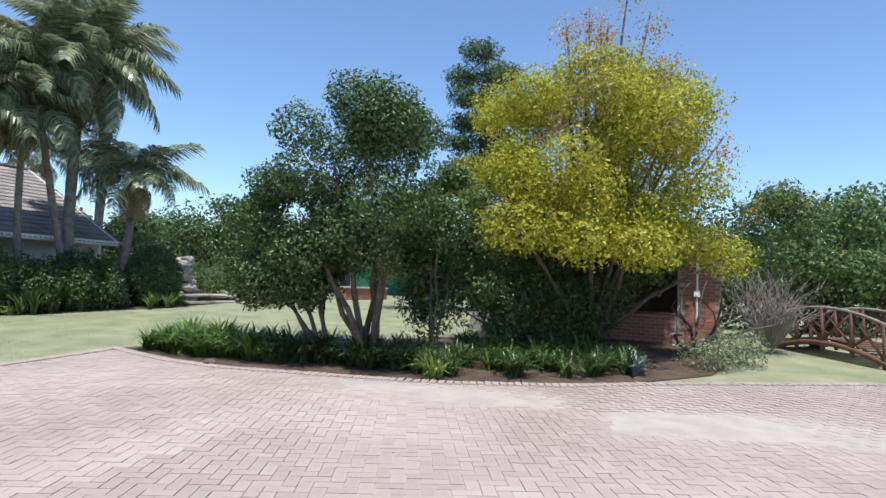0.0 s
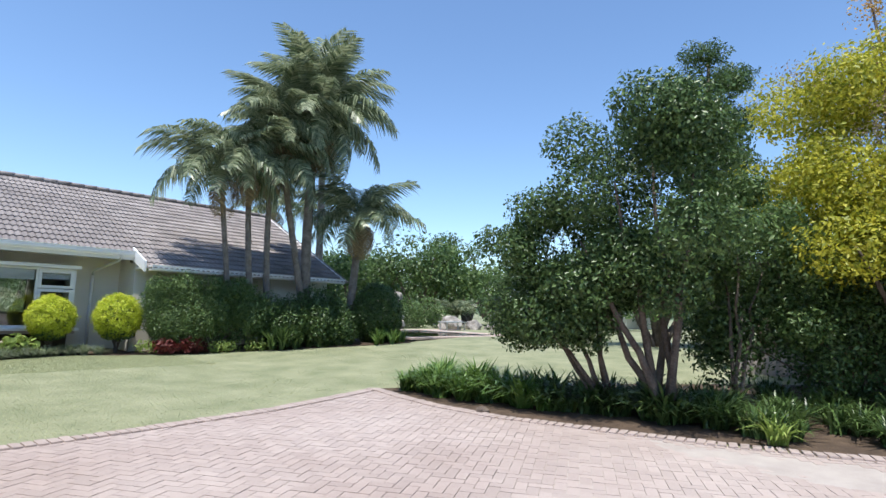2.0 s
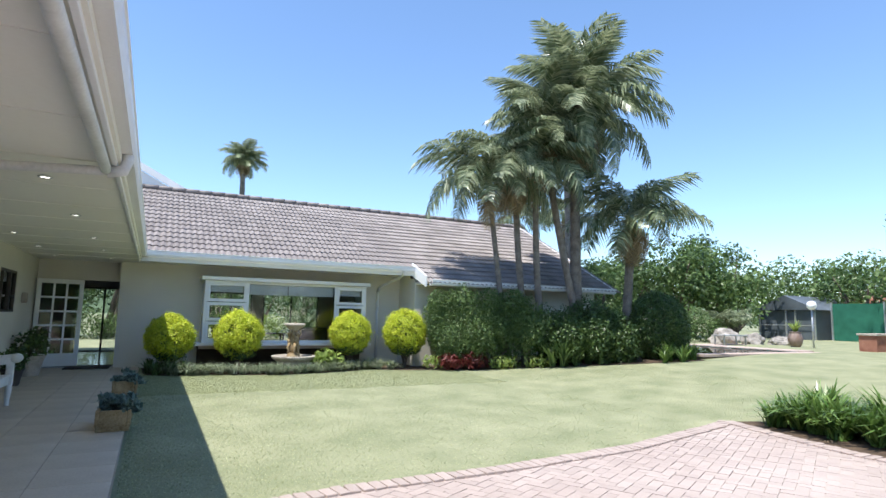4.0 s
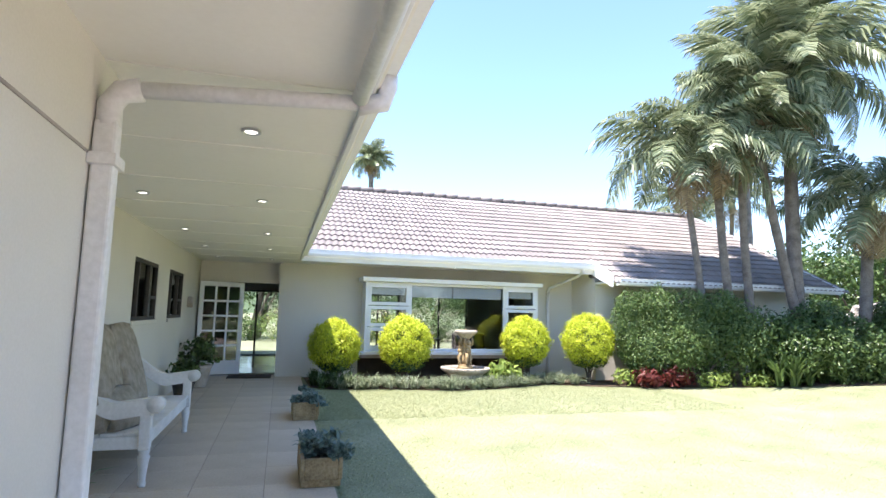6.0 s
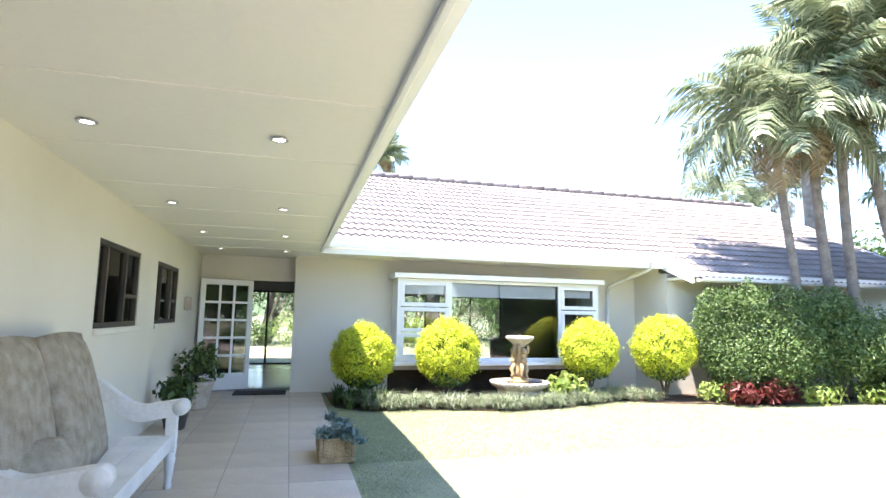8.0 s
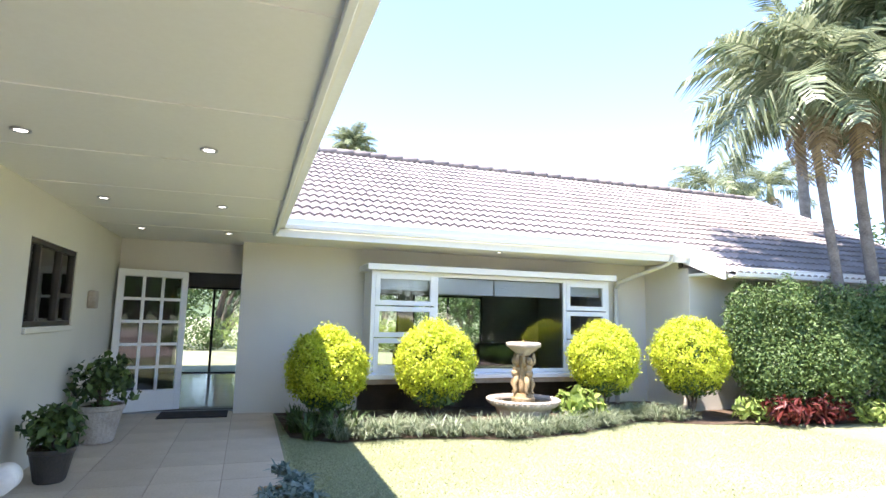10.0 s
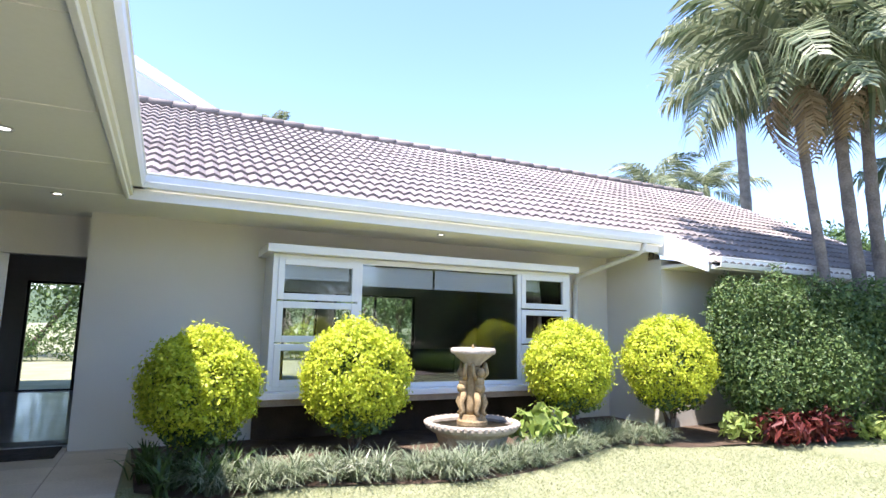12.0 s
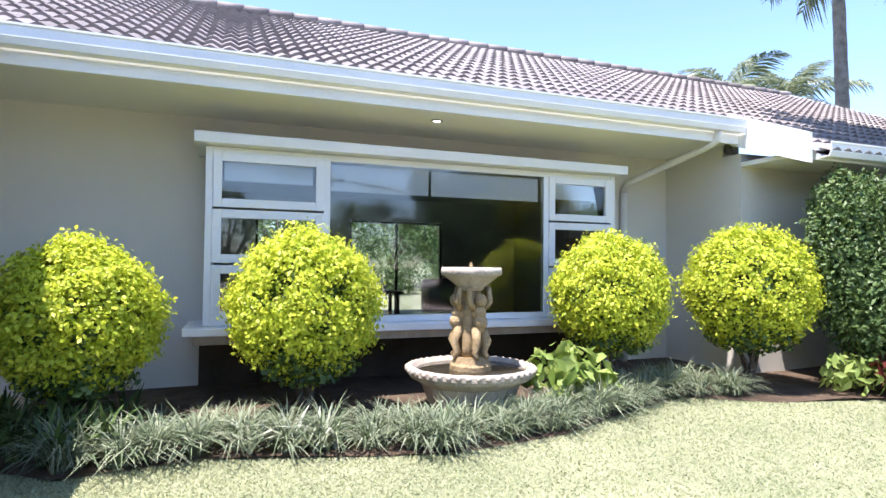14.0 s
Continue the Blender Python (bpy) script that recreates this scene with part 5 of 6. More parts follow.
def at_bridge(x, y, z):
    return mb @ Vector((x, y, z))


for k in range(18):
    x = -1.2 + 0.15 * k
    h = 0.12 + 0.28 * (1 - (x / 1.5) ** 2)
    part("deck_board", boxed((x, -0.5, h - 0.03), (x + 0.13, 0.5, h), 0.005, mb), TIMBER, br)
for s in (-0.52, 0.52):
    pts = [at_bridge(-1.5 + 0.3 * k, s, 0.75 + 0.30 * (1 - ((-1.5 + 0.3 * k) / 1.5) ** 2)) for k in range(11)]
    part("handrail", tube(bmesh.new(), pts, 0.035, 8), TWIG_GREY, br, "pale weathered handrail", True)
    pts = [at_bridge(-1.5 + 0.3 * k, s, 0.02 + 0.28 * (1 - ((-1.5 + 0.3 * k) / 1.5) ** 2)) for k in range(11)]
    part("beam", tube(bmesh.new(), pts, 0.06, 8), TIMBER, br, smooth=True)
    for x in (-1.4, -0.7, 0.0, 0.7, 1.4):
        h = 0.30 * (1 - (x / 1.5) ** 2)
        part("post", tube(bmesh.new(), [at_bridge(x, s, h - 0.15), at_bridge(x, s, h + 0.75)], 0.045, 8), TIMBER, br, smooth=True)
    for x in (-1.4, -0.7, 0.0, 0.7):
        h0, h1 = 0.30 * (1 - (x / 1.5) ** 2), 0.30 * (1 - ((x + 0.7) / 1.5) ** 2)
        part("brace", tube(bmesh.new(), [at_bridge(x, s, h0 + 0.06), at_bridge(x + 0.7, s, h1 + 0.72)], 0.03, 6), TIMBER, br, smooth=True)
        part("brace", tube(bmesh.new(), [at_bridge(x + 0.7, s, h1 + 0.06), at_bridge(x, s, h0 + 0.72)], 0.03, 6), TIMBER, br, smooth=True)
shrub("red_bush", [(16.6, -25.2, 1.0, 0.9, 0.9, 0.6), (16.9, -25.8, 0.9, 0.9, 0.9, 0.6), (16.4, -24.9, 1.3, 0.5, 0.5, 0.4), (17.2, -26.4, 1.2, 0.9, 0.9, 0.7)], 6500, 0.07, LEAF_RED, "rounded maroon leaved bush beside the footbridge", shell=0.7)
shrub("low_shrub", [(14.9, -24.6, 0.3, 0.5, 0.5, 0.25), (15.6, -25.6, 0.3, 0.6, 0.5, 0.25)], 1400, 0.07, LEAF_MID, "low green shrub at the lawn's edge", False, shell=0.7)
shrub("hedge", [(21.5 + 0.15 * k, -20.5 - 0.8 * k, 2.5, 1.0, 0.8, 0.55) for k in range(11)], 9000, 0.14, LEAF_MID, "broad green creeper hedge on a pergola", False, shell=0.6)
shrub("hedge", [(22.6 + 0.15 * k, -20.0 - 0.9 * k, 1.1, 0.7, 0.8, 1.1) for k in range(11)], 9000, 0.14, LEAF_DARK, "dark green hedge behind the footbridge", False, shell=0.6)
# hanging spray of a tree by the drive
sp = thing("overhanging_tree", 13.4, -26.6, -0.1, "tree by the drive with a few thin leafy sprays", "tree")
limbs("trunk", (14.6, -28.6, ground_height(14.6, -28.6)), [(14.0, -27.4, 5.0), (15.5, -29.5, 6.0), (14.0, -29.5, 5.5)], 0.13, BARK, sp)
foliage("crown", [(12.6, -25.55, 4.35, 0.5, 0.3, 0.25), (13.2, -26.3, 4.6, 0.8, 0.7, 0.5), (14.2, -27.5, 5.2, 1.2, 1.0, 0.8), (15.5, -29.3, 6.0, 1.6, 1.4, 1.0), (14.0, -29.2, 5.6, 1.4, 1.2, 0.9), (12.55, -25.6, 3.75, 0.12, 0.12, 0.25), (8.9, -24.3, 5.3, 1.0, 0.45, 0.4), (6.8, -24.2, 5.5, 1.0, 0.45, 0.4), (5.0, -23.9, 5.6, 0.8, 0.5, 0.4)], 5200, 0.10, LEAF_DARK, sp, 0.8, 0.3)
tube_bm = tube(bmesh.new(), [(14.6, -28.6, 3.6), (14.0, -27.4, 4.8), (13.2, -26.3, 4.7), (12.6, -25.5, 4.3)], [0.07, 0.05, 0.03, 0.01], 6)
part("branch", tube_bm, BARK, sp, smooth=True)
tube_bm = tube(bmesh.new(), [(14.0, -29.2, 5.0), (11.5, -26.0, 5.2), (8.9, -24.3, 5.3), (6.8, -24.2, 5.5), (4.8, -23.9, 5.6)], [0.10, 0.08, 0.06, 0.04, 0.012], 6)
part("branch", tube_bm, BARK, sp, smooth=True)

# ---- pool, rocks, lamp, pots, low wall, shed ----
PZ = ground_height(18, -2)
pool = thing("swimming_pool", 18.5, -2.0, PZ - 1.2, "turquoise swimming pool with a pink brick coping", "swimming pool")
X0, X1, Y0, Y1 = POOL
bm = bmesh.new()
box(bm, (X0 - 0.1, Y0 - 0.1, PZ - 1.4), (X1 + 0.1, Y1 + 0.1, PZ - 1.3))
for a, b in (((X0 - 0.1, Y0 - 0.1, PZ - 1.3), (X0, Y1 + 0.1, PZ + 0.02)), ((X1, Y0 - 0.1, PZ - 1.3), (X1 + 0.1, Y1 + 0.1, PZ + 0.02)), ((X0, Y0 - 0.1, PZ - 1.3), (X1, Y0, PZ + 0.02)), ((X0, Y1, PZ - 1.3), (X1, Y1 + 0.1, PZ + 0.02))):
    box(bm, a, b)
part("shell", bm, POOLTILE, pool)
w_ob = part("water", boxed((X0, Y0, PZ - 0.04), (X1, Y1, PZ + 0.005)), WATER, pool)
w_ob.visible_shadow = False
part("steps", boxed((X0, Y0, PZ - 1.3), (X0 + 1.0, Y1, PZ - 0.5), 0.02), POOLTILE, pool)
for a, b in (((X0 - 0.5, Y0 - 0.5, PZ - 0.05), (X1 + 0.5, Y0, PZ + 0.03)), ((X0 - 0.5, Y1, PZ - 0.05), (X1 + 3.6, Y1 + 0.6, PZ + 0.05)), ((X0 - 0.5, Y0, PZ - 0.05), (X0, Y1, PZ + 0.03)), ((X1, Y0, PZ - 0.05), (X1 + 0.9, Y1, PZ + 0.06))):
    part("coping", boxed(a, b, 0.01), COPING, pool)


def rock(x, y, z, s, seed, lab="rough grey brown boulder of the rockery"):
    r = thing("boulder", x, y, z, lab, "boulder", "rockery boulders")
    bm = bmesh.new()
    bmesh.ops.create_icosphere(bm, subdivisions=3, radius=1)
    for v in bm.verts:
        n = noise.noise(v.co * 1.3 + Vector((seed * 3.1, 0, 0))) * 0.45 + noise.noise(v.co * 3.5 + Vector((seed, 0, 0))) * 0.15
        v.co = Vector((v.co.x * s[0], v.co.y * s[1], v.co.z * s[2])) * (1 + n)
    part("body", bm, ROCK, r, smooth=False).matrix_local = pose(0, 0, 0)


q = random.Random(3)
for k in range(26):
    h = k / 26
    rock(20.3 + q.uniform(-0.9, 0.9) * (1 - 0.6 * h), 1.9 + q.uniform(-0.5, 0.5), PZ + 0.15 + 1.5 * h, (q.uniform(0.25, 0.45), q.uniform(0.25, 0.4), q.uniform(0.15, 0.26)), k)
rock(24.6, 1.4, 0.6, (0.7, 0.55, 0.5), 40, "large round grey boulder near the pool")
rock(25.9, 0.8, 0.55, (0.5, 0.45, 0.36), 41, "large round grey boulder near the pool")
rock(26.8, 0.0, 0.5, (0.55, 0.5, 0.33), 42, "pale boulder beside the pool lawn")
bn = thing("garden_table", 23.4, 0.2, 0.4, "small grey metal garden table near the pool", "table")
part("tabletop", boxed((22.6, -0.1, 0.82), (24.2, 0.5, 0.87), 0.008), STEEL, bn)
for x in (22.7, 24.1):
    for y in (-0.05, 0.4):
        part("leg", boxed((x, y, 0.35), (x + 0.05, y + 0.05, 0.82)), STEEL, bn)
lp = thing("garden_lamp", 25.2, -2.3, 0.42, "white globe garden lamp on a steel post", "lamp")
part("post", tube(bmesh.new(), [(25.2, -2.3, 0.3), (25.2, -2.3, 2.0)], 0.035, 10), STEEL, lp, smooth=True)
g = bmesh.new()
bmesh.ops.create_uvsphere(g, u_segments=20, v_segments=12, radius=0.19)
bmesh.ops.translate(g, verts=g.verts[:], vec=(25.2, -2.3, 2.18))
part("globe", g, OPAL, lp, smooth=True)
gp = thing("flower_pot", 25.3, -1.5, 0.42, "brown glazed urn with a yellow green plant by the pool", "flower pot")
part("urn", turned([(0.16, 0), (0.26, 0.15), (0.30, 0.35), (0.24, 0.55), (0.20, 0.62), (0.24, 0.66), (0.18, 0.66)], 24), GLAZE, gp, smooth=True).matrix_local = pose(0, 0, 0)
blades("leaves", [(25.3, -1.5, 1.0)], 0.75, 0.05, LEAF_LIME, gp, 60, 0.9, 33)
lw = thing("brick_planter_wall", 26.3, -4.4, 0.42, "low red brick wall with a pale coping on the lawn", "low wall")
part("core", boxed((24.6, -4.9, 0.3), (28.6, -4.3, 1.02), 0.01), BRICK, lw)
part("coping", boxed((24.55, -4.95, 1.02), (28.65, -4.25, 1.10), 0.01), PALE_STONE, lw)
sh = thing("garden_shed", 39.5, 6.0, 0.4, "dark grey sheeted garden shed with pitched roof", "shed")
part("wall", boxed((37.5, 4.6, 0.3), (42.0, 8.2, 2.3), 0.01), SHED, sh)
bm = bmesh.new()
a = [bm.verts.new(p) for p in ((37.3, 4.3, 2.3), (37.3, 6.4, 3.25), (37.3, 8.5, 2.3))]
b = [bm.verts.new(p) for p in ((42.3, 4.3, 2.3), (42.3, 6.4, 3.25), (42.3, 8.5, 2.3))]
bm.faces.new(a)
bm.faces.new(b[::-1])
for k in range(3):
    bm.faces.new((a[k], b[k], b[(k + 1) % 3], a[(k + 1) % 3]))
bmesh.ops.recalc_face_normals(bm, faces=bm.faces[:])
part("roof", bm, SHED, sh)
for y in (4.6, 5.8, 6.4, 8.2):
    part("frame_post", boxed((37.40, y - 0.04, 0.3), (37.49, y + 0.04, 2.4)), STEEL, sh)
for z in (1.3, 2.3):
    part("frame_rail", boxed((37.38, 4.6, z), (37.40, 8.2, z + 0.06)), STEEL, sh)
sc = thing("shade_screen", 40.0, 3.0, 0.4, "green shade cloth screen behind the lawn", "screen")
part("cloth", boxed((38.6, -1.5, 0.4), (38.65, 4.2, 2.7)), GREEN_SHADE, sc)
for y in (-1.5, 1.3, 4.2):
    part("post", boxed((38.5, y - 0.04, 0.3), (38.6, y + 0.04, 2.8)), STEEL, sc)
rf = thing("far_house", 47.0, 4.0, 0.4, "distant house with a terracotta sheet roof", "house")
part("wall", boxed((44, 0, 0.3), (52, 8, 2.6)), PLASTER, rf)
bm = bmesh.new()
vs = [bm.verts.new(p) for p in ((43.5, -0.5, 2.5), (52.5, -0.5, 2.5), (52.5, 8.5, 2.5), (43.5, 8.5, 2.5), (46, 4, 3.9), (50, 4, 3.9))]
for f in ((0, 1, 5, 4), (1, 2, 5), (2, 3, 4, 5), (3, 0, 4), (3, 2, 1, 0)):
    bm.faces.new([vs[i] for i in f])
part("roof", bm, TERRACOTTA, rf)
# plants round the pool
shrub("leafy_shrub", [(18.4 + 0.7 * k, 2.6 + q.uniform(-0.5, 0.5), 1.2 + q.uniform(-0.3, 0.5), 0.8, 0.7, 0.8) for k in range(3)] + [(22.0 + 0.8 * k, 2.8 + q.uniform(-0.5, 0.5), 1.1 + q.uniform(-0.3, 0.5), 0.9, 0.7, 0.8) for k in range(5)], 9000, 0.11, LEAF_MID, "mixed green shrubs behind the pool", shell=0.6)
cy = thing("cycad", 27.0, 3.2, 0.45, "cycad with a rosette of stiff green fronds", "cycad")
for k in range(22):
    fr = part("frond", FRONDS[k % 2], None, cy)
    fr.matrix_world = Matrix.Translation((27.0, 3.2, 1.0)) @ pose(0, 0, 0, 0, -20 - 30 * q.random(), k * 137.5) @ Matrix.Scale(0.8, 4)
part("trunk", tube(bmesh.new(), [(27.0, 3.2, 0.3), (27.0, 3.2, 1.15)], [0.25, 0.2], 10), BARK, cy, smooth=True)


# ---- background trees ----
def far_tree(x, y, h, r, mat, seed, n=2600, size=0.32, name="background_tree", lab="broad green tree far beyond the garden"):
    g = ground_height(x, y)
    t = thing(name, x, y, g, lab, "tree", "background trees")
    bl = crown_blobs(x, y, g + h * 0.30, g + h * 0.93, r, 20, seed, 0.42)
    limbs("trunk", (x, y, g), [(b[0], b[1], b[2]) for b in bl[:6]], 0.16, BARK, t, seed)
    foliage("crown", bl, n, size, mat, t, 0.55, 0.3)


q = random.Random(17)
MATS = (LEAF_DARK, LEAF_MID, LEAF_MID)
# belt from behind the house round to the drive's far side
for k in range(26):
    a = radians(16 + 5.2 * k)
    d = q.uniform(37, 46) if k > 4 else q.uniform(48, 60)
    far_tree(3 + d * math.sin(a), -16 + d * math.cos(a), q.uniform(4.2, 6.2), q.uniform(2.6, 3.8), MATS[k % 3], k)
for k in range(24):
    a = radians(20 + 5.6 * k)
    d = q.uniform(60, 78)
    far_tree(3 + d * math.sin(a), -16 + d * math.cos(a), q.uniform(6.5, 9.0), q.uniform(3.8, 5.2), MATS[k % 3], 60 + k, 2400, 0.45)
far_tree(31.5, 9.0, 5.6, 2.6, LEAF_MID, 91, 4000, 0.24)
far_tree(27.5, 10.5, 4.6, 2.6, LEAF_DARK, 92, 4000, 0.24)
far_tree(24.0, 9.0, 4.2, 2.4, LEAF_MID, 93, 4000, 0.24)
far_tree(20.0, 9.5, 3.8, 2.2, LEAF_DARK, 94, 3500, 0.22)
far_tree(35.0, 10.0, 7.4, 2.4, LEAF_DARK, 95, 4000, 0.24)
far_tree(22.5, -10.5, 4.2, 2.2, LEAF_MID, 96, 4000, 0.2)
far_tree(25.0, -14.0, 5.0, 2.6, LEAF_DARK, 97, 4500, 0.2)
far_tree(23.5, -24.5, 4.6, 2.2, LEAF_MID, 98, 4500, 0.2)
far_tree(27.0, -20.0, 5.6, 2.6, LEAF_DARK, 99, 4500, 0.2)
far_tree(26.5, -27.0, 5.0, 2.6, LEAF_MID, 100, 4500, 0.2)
# tall pine behind the evergreen
pn = thing("pine_tree", 23.0, -12.4, 0.4, "tall dark pine rising behind the garden trees", "tree")
part("trunk", tube(bmesh.new(), [(23.0, -12.4, 0.3), (23.05, -12.4, 6), (23.0, -12.4, 11.2)], [0.25, 0.18, 0.05], 10), BARK, pn, smooth=True)
foliage("crown", [(23 + 0.9 * math.sin(2.4 * k), -12.4 + 0.9 * math.cos(2.4 * k), 5.5 + 0.36 * k, 0.9, 0.9, 0.45) for k in range(16)], 20000, 0.18, LEAF_DARK, pn, 0.7, 0.35, 0.3)
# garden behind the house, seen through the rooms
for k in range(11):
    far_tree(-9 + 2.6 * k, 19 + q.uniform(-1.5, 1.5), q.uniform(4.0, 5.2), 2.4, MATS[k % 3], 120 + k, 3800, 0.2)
for k in range(10):
    shrub("rear_shrub", [(-6 + 2.0 * k, 15.5 + q.uniform(-0.6, 0.6), 0.7, 0.9, 0.7, 0.8), (-5.2 + 2.0 * k, 15.8, 0.6, 0.7, 0.6, 0.7)], 1500, 0.13, LEAF_LIME if k % 3 == 0 else LEAF_MID, "green shrub in the rear garden", False, shell=0.6)
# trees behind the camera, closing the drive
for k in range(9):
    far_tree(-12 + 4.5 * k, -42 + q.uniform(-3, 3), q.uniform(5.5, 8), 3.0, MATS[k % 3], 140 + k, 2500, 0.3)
# far wooded hill
bm = bmesh.new()
ringv = []
for k in range(60):
    a = radians(-30 + 3.2 * k)
    col = []
    for d, h in ((260, 0), (300, 0.55), (360, 1.0), (420, 0.8)):
        hh = (16 + 8 * math.sin(1.9 * a + 1) + 4 * math.sin(5 * a)) * h
        col.append(bm.verts.new((d * math.sin(a), d * math.cos(a), hh - 1 + 1.5 * noise.noise(Vector((a * 9, d, 0))))))
    ringv.append(col)
for a, b in zip(ringv, ringv[1:]):
    for i in range(3):
        bm.faces.new((a[i], a[i + 1], b[i + 1], b[i]))
bmesh.ops.recalc_face_normals(bm, faces=bm.faces[:])
tagged(part("backdrop", bm, HILL, smooth=True), "far wooded hill on the skyline", "hill", kind="structure")

# ---- lawn blades ----
rng = np.random.default_rng(21)


def inside_many(xs, ys, poly):
    hit = np.zeros(len(xs), bool)
    for (x0, y0), (x1, y1) in zip(poly, poly[1:] + poly[:1]):
        if y0 != y1:
            hit ^= ((y0 > ys) != (y1 > ys)) & (xs < x0 + (ys - y0) / (y1 - y0) * (x1 - x0))
    return hit


def turf(n, x0, x1, y0, y1, h):
    xs, ys = x0 + (x1 - x0) * rng.random(n) ** 1.7, y1 - (y1 - y0) * rng.random(n) ** 1.3
    ok = ~(inside_many(xs, ys, DRIVE) | inside_many(xs, ys, BED) | inside_many(xs, ys, ISLAND) | ((xs < 0.66) & (ys > -12.7)))
    xs, ys = xs[ok], ys[ok]
    zs = np.array([ground_height(x, y) for x, y in zip(xs, ys)]) - 0.004
    m = len(xs)
    az = rng.uniform(0, 6.283, m)
    w, hh = 0.006, h * rng.uniform(0.5, 1.2, m)
    lx, ly = rng.normal(size=m) * 0.02, rng.normal(size=m) * 0.02
    p = np.stack([np.stack([xs - w * np.cos(az), ys - w * np.sin(az), zs], 1), np.stack([xs + w * np.cos(az), ys + w * np.sin(az), zs], 1), np.stack([xs + lx, ys + ly, zs + hh], 1)], 1).reshape(-1, 3)
    me = bpy.data.meshes.new("lawn_blades")
    me.from_pydata(p.tolist(), [], np.arange(3 * m).reshape(-1, 3).tolist())
    me.materials.append(BLADE)
    ob = part("lawn_blades", me, BLADE)
    tagged(ob, "short blades of the mown lawn", "grass", kind="stuff")


turf(130000, 0.66, 13.0, -11.6, -2.0, 0.016)
turf(150000, 0.70, 8.0, -5.6, -2.0, 0.018)

# ---- veranda flags ----
floor_ob = bpy.data.objects["floor_veranda"]
fm = None
yy, row = -12.6, 0
FX0, FX1 = -1.70, 0.62
me_flag = {}


def flag_mesh(w, d):
    key = (round(w, 3), round(d, 3))
    if key not in me_flag:
        bm = boxed((0.004, 0.004, -0.02), (w - 0.004, d - 0.004, 0.0), 0.003)
        me = bpy.data.meshes.new("flag")
        bm.to_mesh(me)
        bm.free()
        me.materials.append(FLAG)
        me_flag[key] = me
    return me_flag[key]


while yy < -0.1:
    d = min(0.58, -0.06 - yy)
    cuts = [FX0, FX0 + 0.58, FX0 + 1.16, FX0 + 1.74, FX1]
    for a, b in zip(cuts, cuts[1:]):
        if yy < -10.9 and b <= -0.7:
            continue
        f = part("flag", flag_mesh(b - a, d), None, floor_ob)
        f.location = (a, yy, 0.0)
    yy += 0.58
    row += 1

# ---- roof tiles ----
TW, TL = 0.30, 0.345
run = math.hypot(1, SLOPE)


def tile_shape():
    """One double-wave tile: x across, y up the slope, with a thick front lip."""
    v, f = [], []
    xs_ = [k / 8 for k in range(9)]
    for yk, lift in ((0.0, 0.036), (TL * 1.08, 0.004)):
        for u in xs_:
            v.append((u * TW * 1.02, yk, lift + 0.036 * (0.5 - 0.5 * math.cos(4 * math.pi * u)) ** 0.8))
    for u in xs_:
        v.append((u * TW * 1.02, 0.0, 0.0))
    for k in range(8):
        f.append((k, k + 1, 9 + k + 1, 9 + k))
        f.append((18 + k, 18 + k + 1, k + 1, k))
    return v, f


tv, tf = tile_shape()
tile_me = mesh_of("roof_tile", tv, tf, ROOF)
ang = math.degrees(math.atan(SLOPE))
rest_v, rest_f = [], []
made = 0
for j in range(18):
    s0 = j * TL - 0.95
    y = EY + s0 / run
    if y > RY - 0.12:
        break
    for i in range(62):
        x = -3.8 + i * TW
        if y < EY - 0.10 and x < 7.5:
            continue
        if y < -2.42 or x > 14.2:
            continue
        if (0.5 - x) > (y - EY) + 0.25:
            continue
        m = pose(x, y - 0.06, roof_z(y - 0.06) - 0.045, ang, 0, 0)
        if 0.5 < x < 7.5 and made < 300 and s0 < 4.2:
            ob = part("roof_tile", tile_me, None, roof_front)
            ob.matrix_world = m
            made += 1
        else:
            k0 = len(rest_v)
            rest_v += [tuple(m @ Vector(p)) for p in tv]
            rest_f += [tuple(k0 + q_ for q_ in f) for f in tf]
ob = part("roof_tile_field", mesh_of("roof_tile_field", rest_v, rest_f, ROOF_REST), None, roof_front)
ob["kind"] = "stuff"
bm = bmesh.new()
for k in range(46):
    x = -3.6 + 0.39 * k
    if x > 14.1:
        break
    tube(bm, [(x, RY, RZ + 0.0), (x + 0.41, RY, RZ + 0.01)], [0.074, 0.078], 10)
tagged(part("ridge_tiles", bm, ROOF_REST, smooth=True), "row of rounded ridge tiles along the roof", "ridge", kind="structure")

# ---- brick skins of the pavilion ----
bme = bpy.data.meshes.new("brick")
bmb = boxed((0, 0, 0), (0.012, 0.215, 0.068), 0.0)
bmb.to_mesh(bme)
bmb.free()
bme.materials.append(BRICK)
for j in range(31):
    z = PG + 0.02 + j * 0.082
    for i in range(5):
        y = -21.23 + i * 0.226 - (0.113 if j % 2 else 0)
        if y < -21.25 or y + 0.215 > -20.26:
            continue
        b = part("brick", bme, None, pav)
        b.matrix_world = pose(16.040, y, z)
for j in range(8):
    z = PG + 0.02 + j * 0.082
    for i in range(15):
        b = part("brick", bme, None, pav)
        b.matrix_world = pose(15.840, -20.26 + i * 0.226 + (0.113 if j % 2 else 0), z)

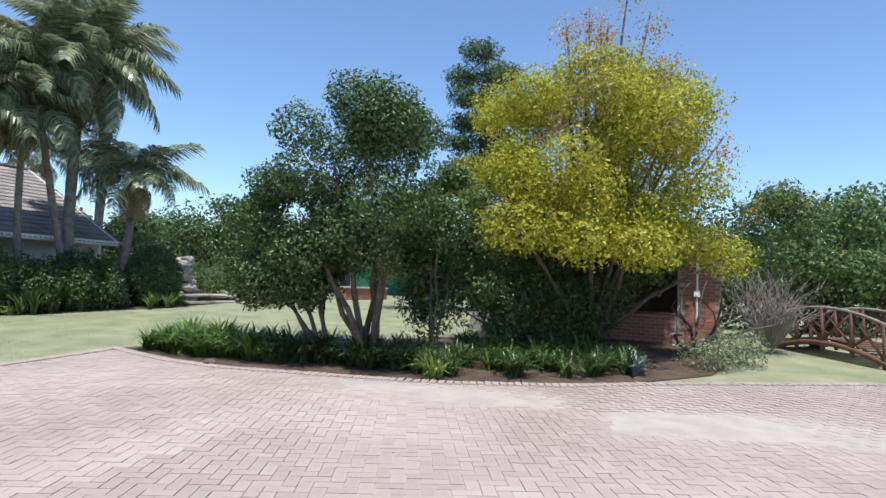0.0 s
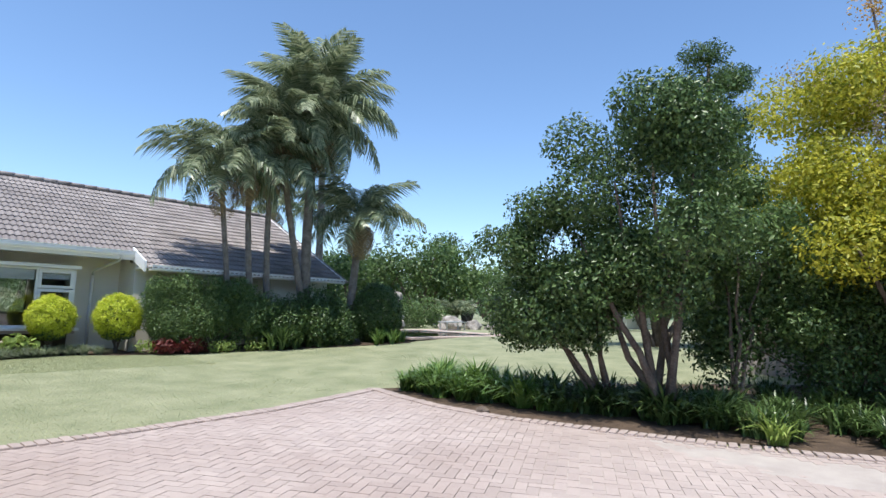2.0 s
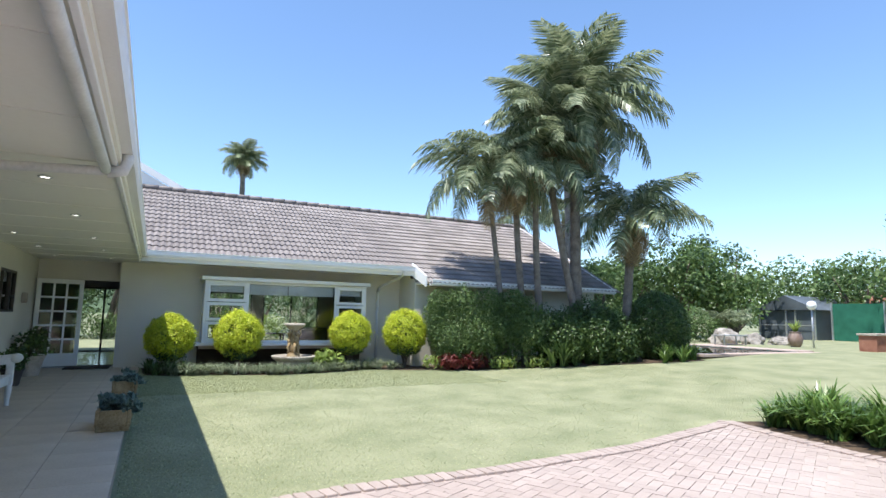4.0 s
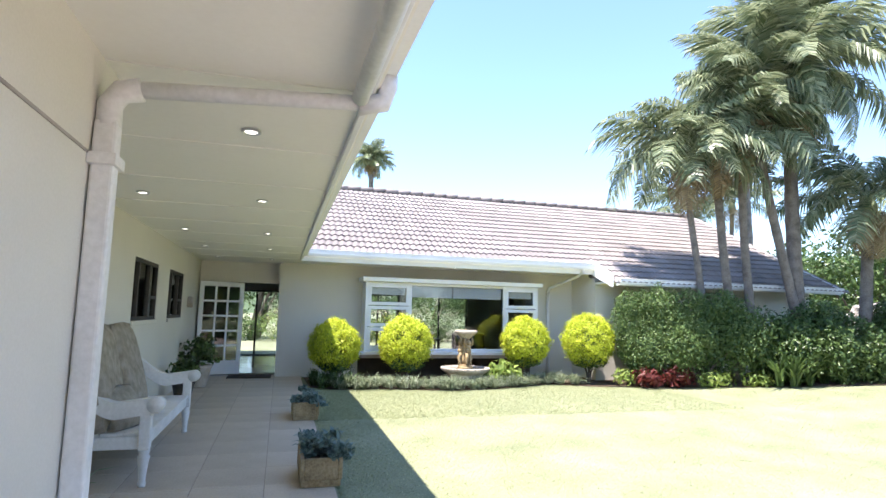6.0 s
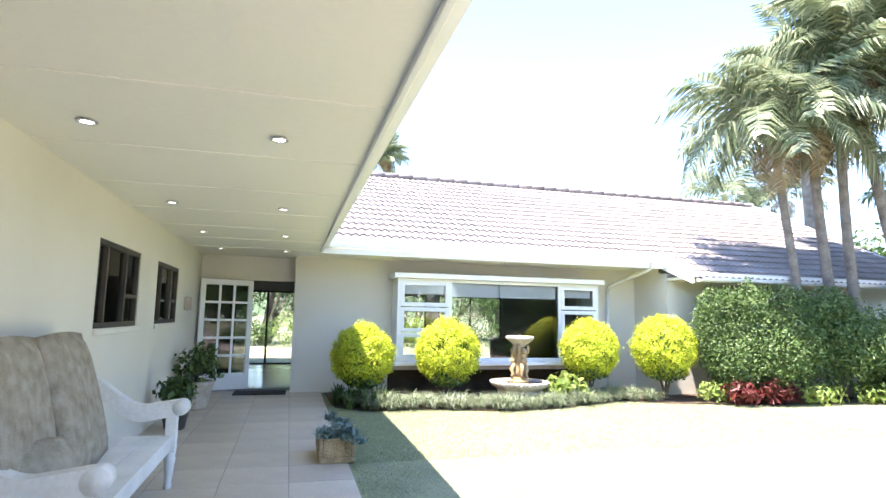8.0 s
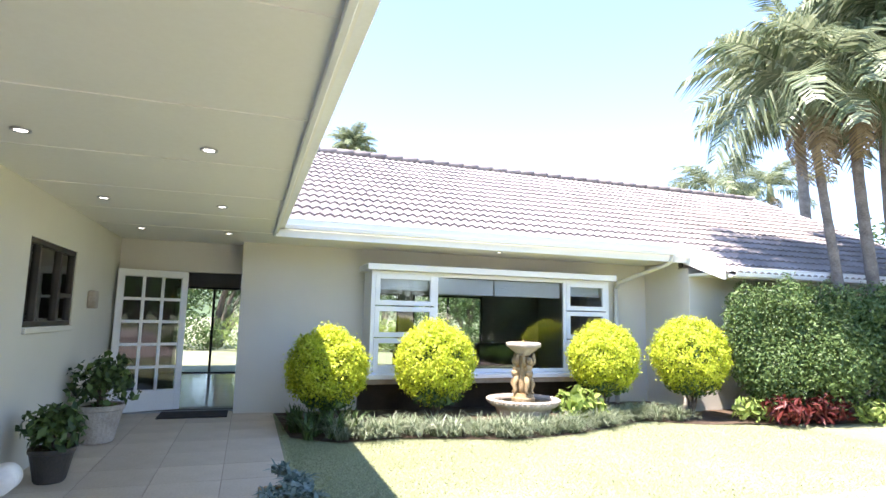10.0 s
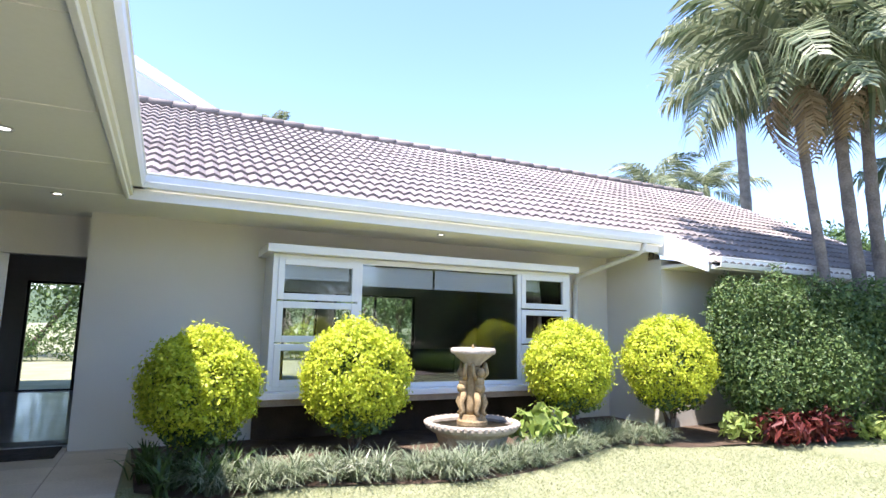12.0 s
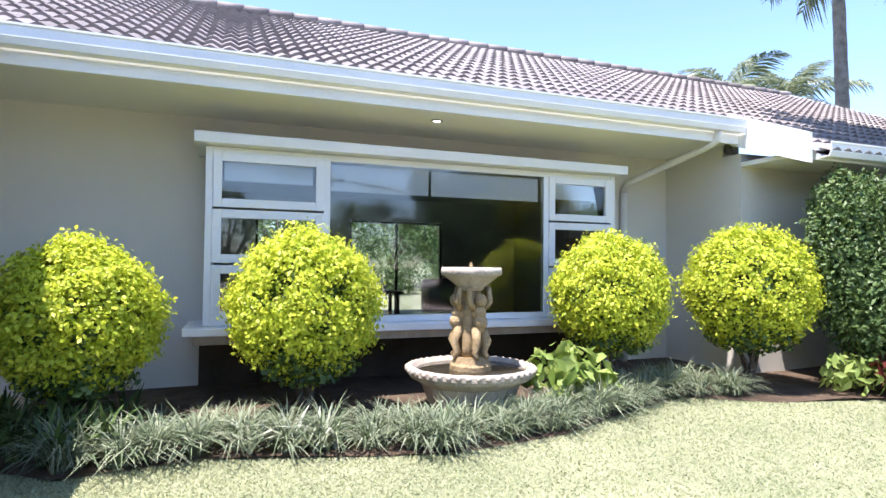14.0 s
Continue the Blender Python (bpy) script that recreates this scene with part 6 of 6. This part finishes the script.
# ---- pavers of the drive ----
def kerb_line(points, name_parent):
    me = bpy.data.meshes.new("kerb_brick")
    bm = boxed((-0.105, -0.05, -0.06), (0.105, 0.05, 0.030), 0.008)
    bm.to_mesh(me)
    bm.free()
    me.materials.append(PAVER)
    for (xa, ya), (xb, yb) in zip(points, points[1:]):
        length = math.hypot(xb - xa, yb - ya)
        n = max(1, int(length / 0.112))
        a = math.degrees(math.atan2(yb - ya, xb - xa))
        for k in range(n):
            f = (k + 0.5) / n
            x, y = xa + (xb - xa) * f, ya + (yb - ya) * f
            ob = part("kerb_brick", me, None, name_parent)
            ob.matrix_world = pose(x, y, ground_height(x, y) + 0.012, random.uniform(-3, 3), random.uniform(-3, 3), a + 90 + random.uniform(-3, 3))


kerb_line(LAWN_EDGE, drive)
kerb_line(BED_EDGE[:11], drive)
PW, PL = 0.112, 0.224
pav_me = bpy.data.meshes.new("paver")
bm = boxed((0.004, 0.004, -0.03), (PL - 0.004, PW - 0.004, 0.0), 0.0)
bm.to_mesh(pav_me)
bm.free()
pav_me.materials.append(PAVER)
corner = [(0.003, 0.003), (PL - 0.003, 0.003), (PL - 0.003, PW - 0.003), (0.003, PW - 0.003)]
turn = Matrix.Rotation(radians(28), 4, "Z")
rv, rf_ = [], []
made = 0
rng2 = random.Random(44)
for j in range(-150, 150):
    for i in range(-40, 40):
        # herringbone: a lying and a standing brick per step
        for kind in (0, 1):
            ux = (j + 4 * i) * PW + (0 if kind == 0 else 2 * PW)
            uy = j * PW - (0 if kind == 0 else PW)
            if kind == 0:
                m0 = Matrix.Translation((ux, uy, 0))
            else:
                m0 = Matrix.Translation((ux + PW, uy, 0)) @ Matrix.Rotation(radians(90), 4, "Z")
            m = Matrix.Translation((4.0, -18.0, 0)) @ turn @ m0
            c = m @ Vector((PL / 2, PW / 2, 0))
            if not (-2.5 < c.x < 13.5 and -25 < c.y < -9.5) or not inside(c.x, c.y, DRIVE):
                continue
            z = ground_height(c.x, c.y) + 0.021 + rng2.uniform(-0.002, 0.002)
            if made < 300 and 2.6 < c.x < 5.8 and -19.2 < c.y < -16.8:
                ob = part("paver", pav_me, None, drive)
                ob.matrix_world = Matrix.Translation((0, 0, z)) @ m
                made += 1
                continue
            k0 = len(rv)
            top = [m @ Vector((x, y, 0)) for x, y in corner]
            rv += [(p.x, p.y, z) for p in top] + [(p.x, p.y, z - 0.02) for p in top]
            rf_ += [(k0, k0 + 1, k0 + 2, k0 + 3)] + [(k0 + a, k0 + 4 + a, k0 + 4 + (a + 1) % 4, k0 + (a + 1) % 4) for a in range(4)]
ob = part("paver_field", mesh_of("paver_field", rv, rf_, PAVER_REST), None, drive)
ob["kind"] = "stuff"
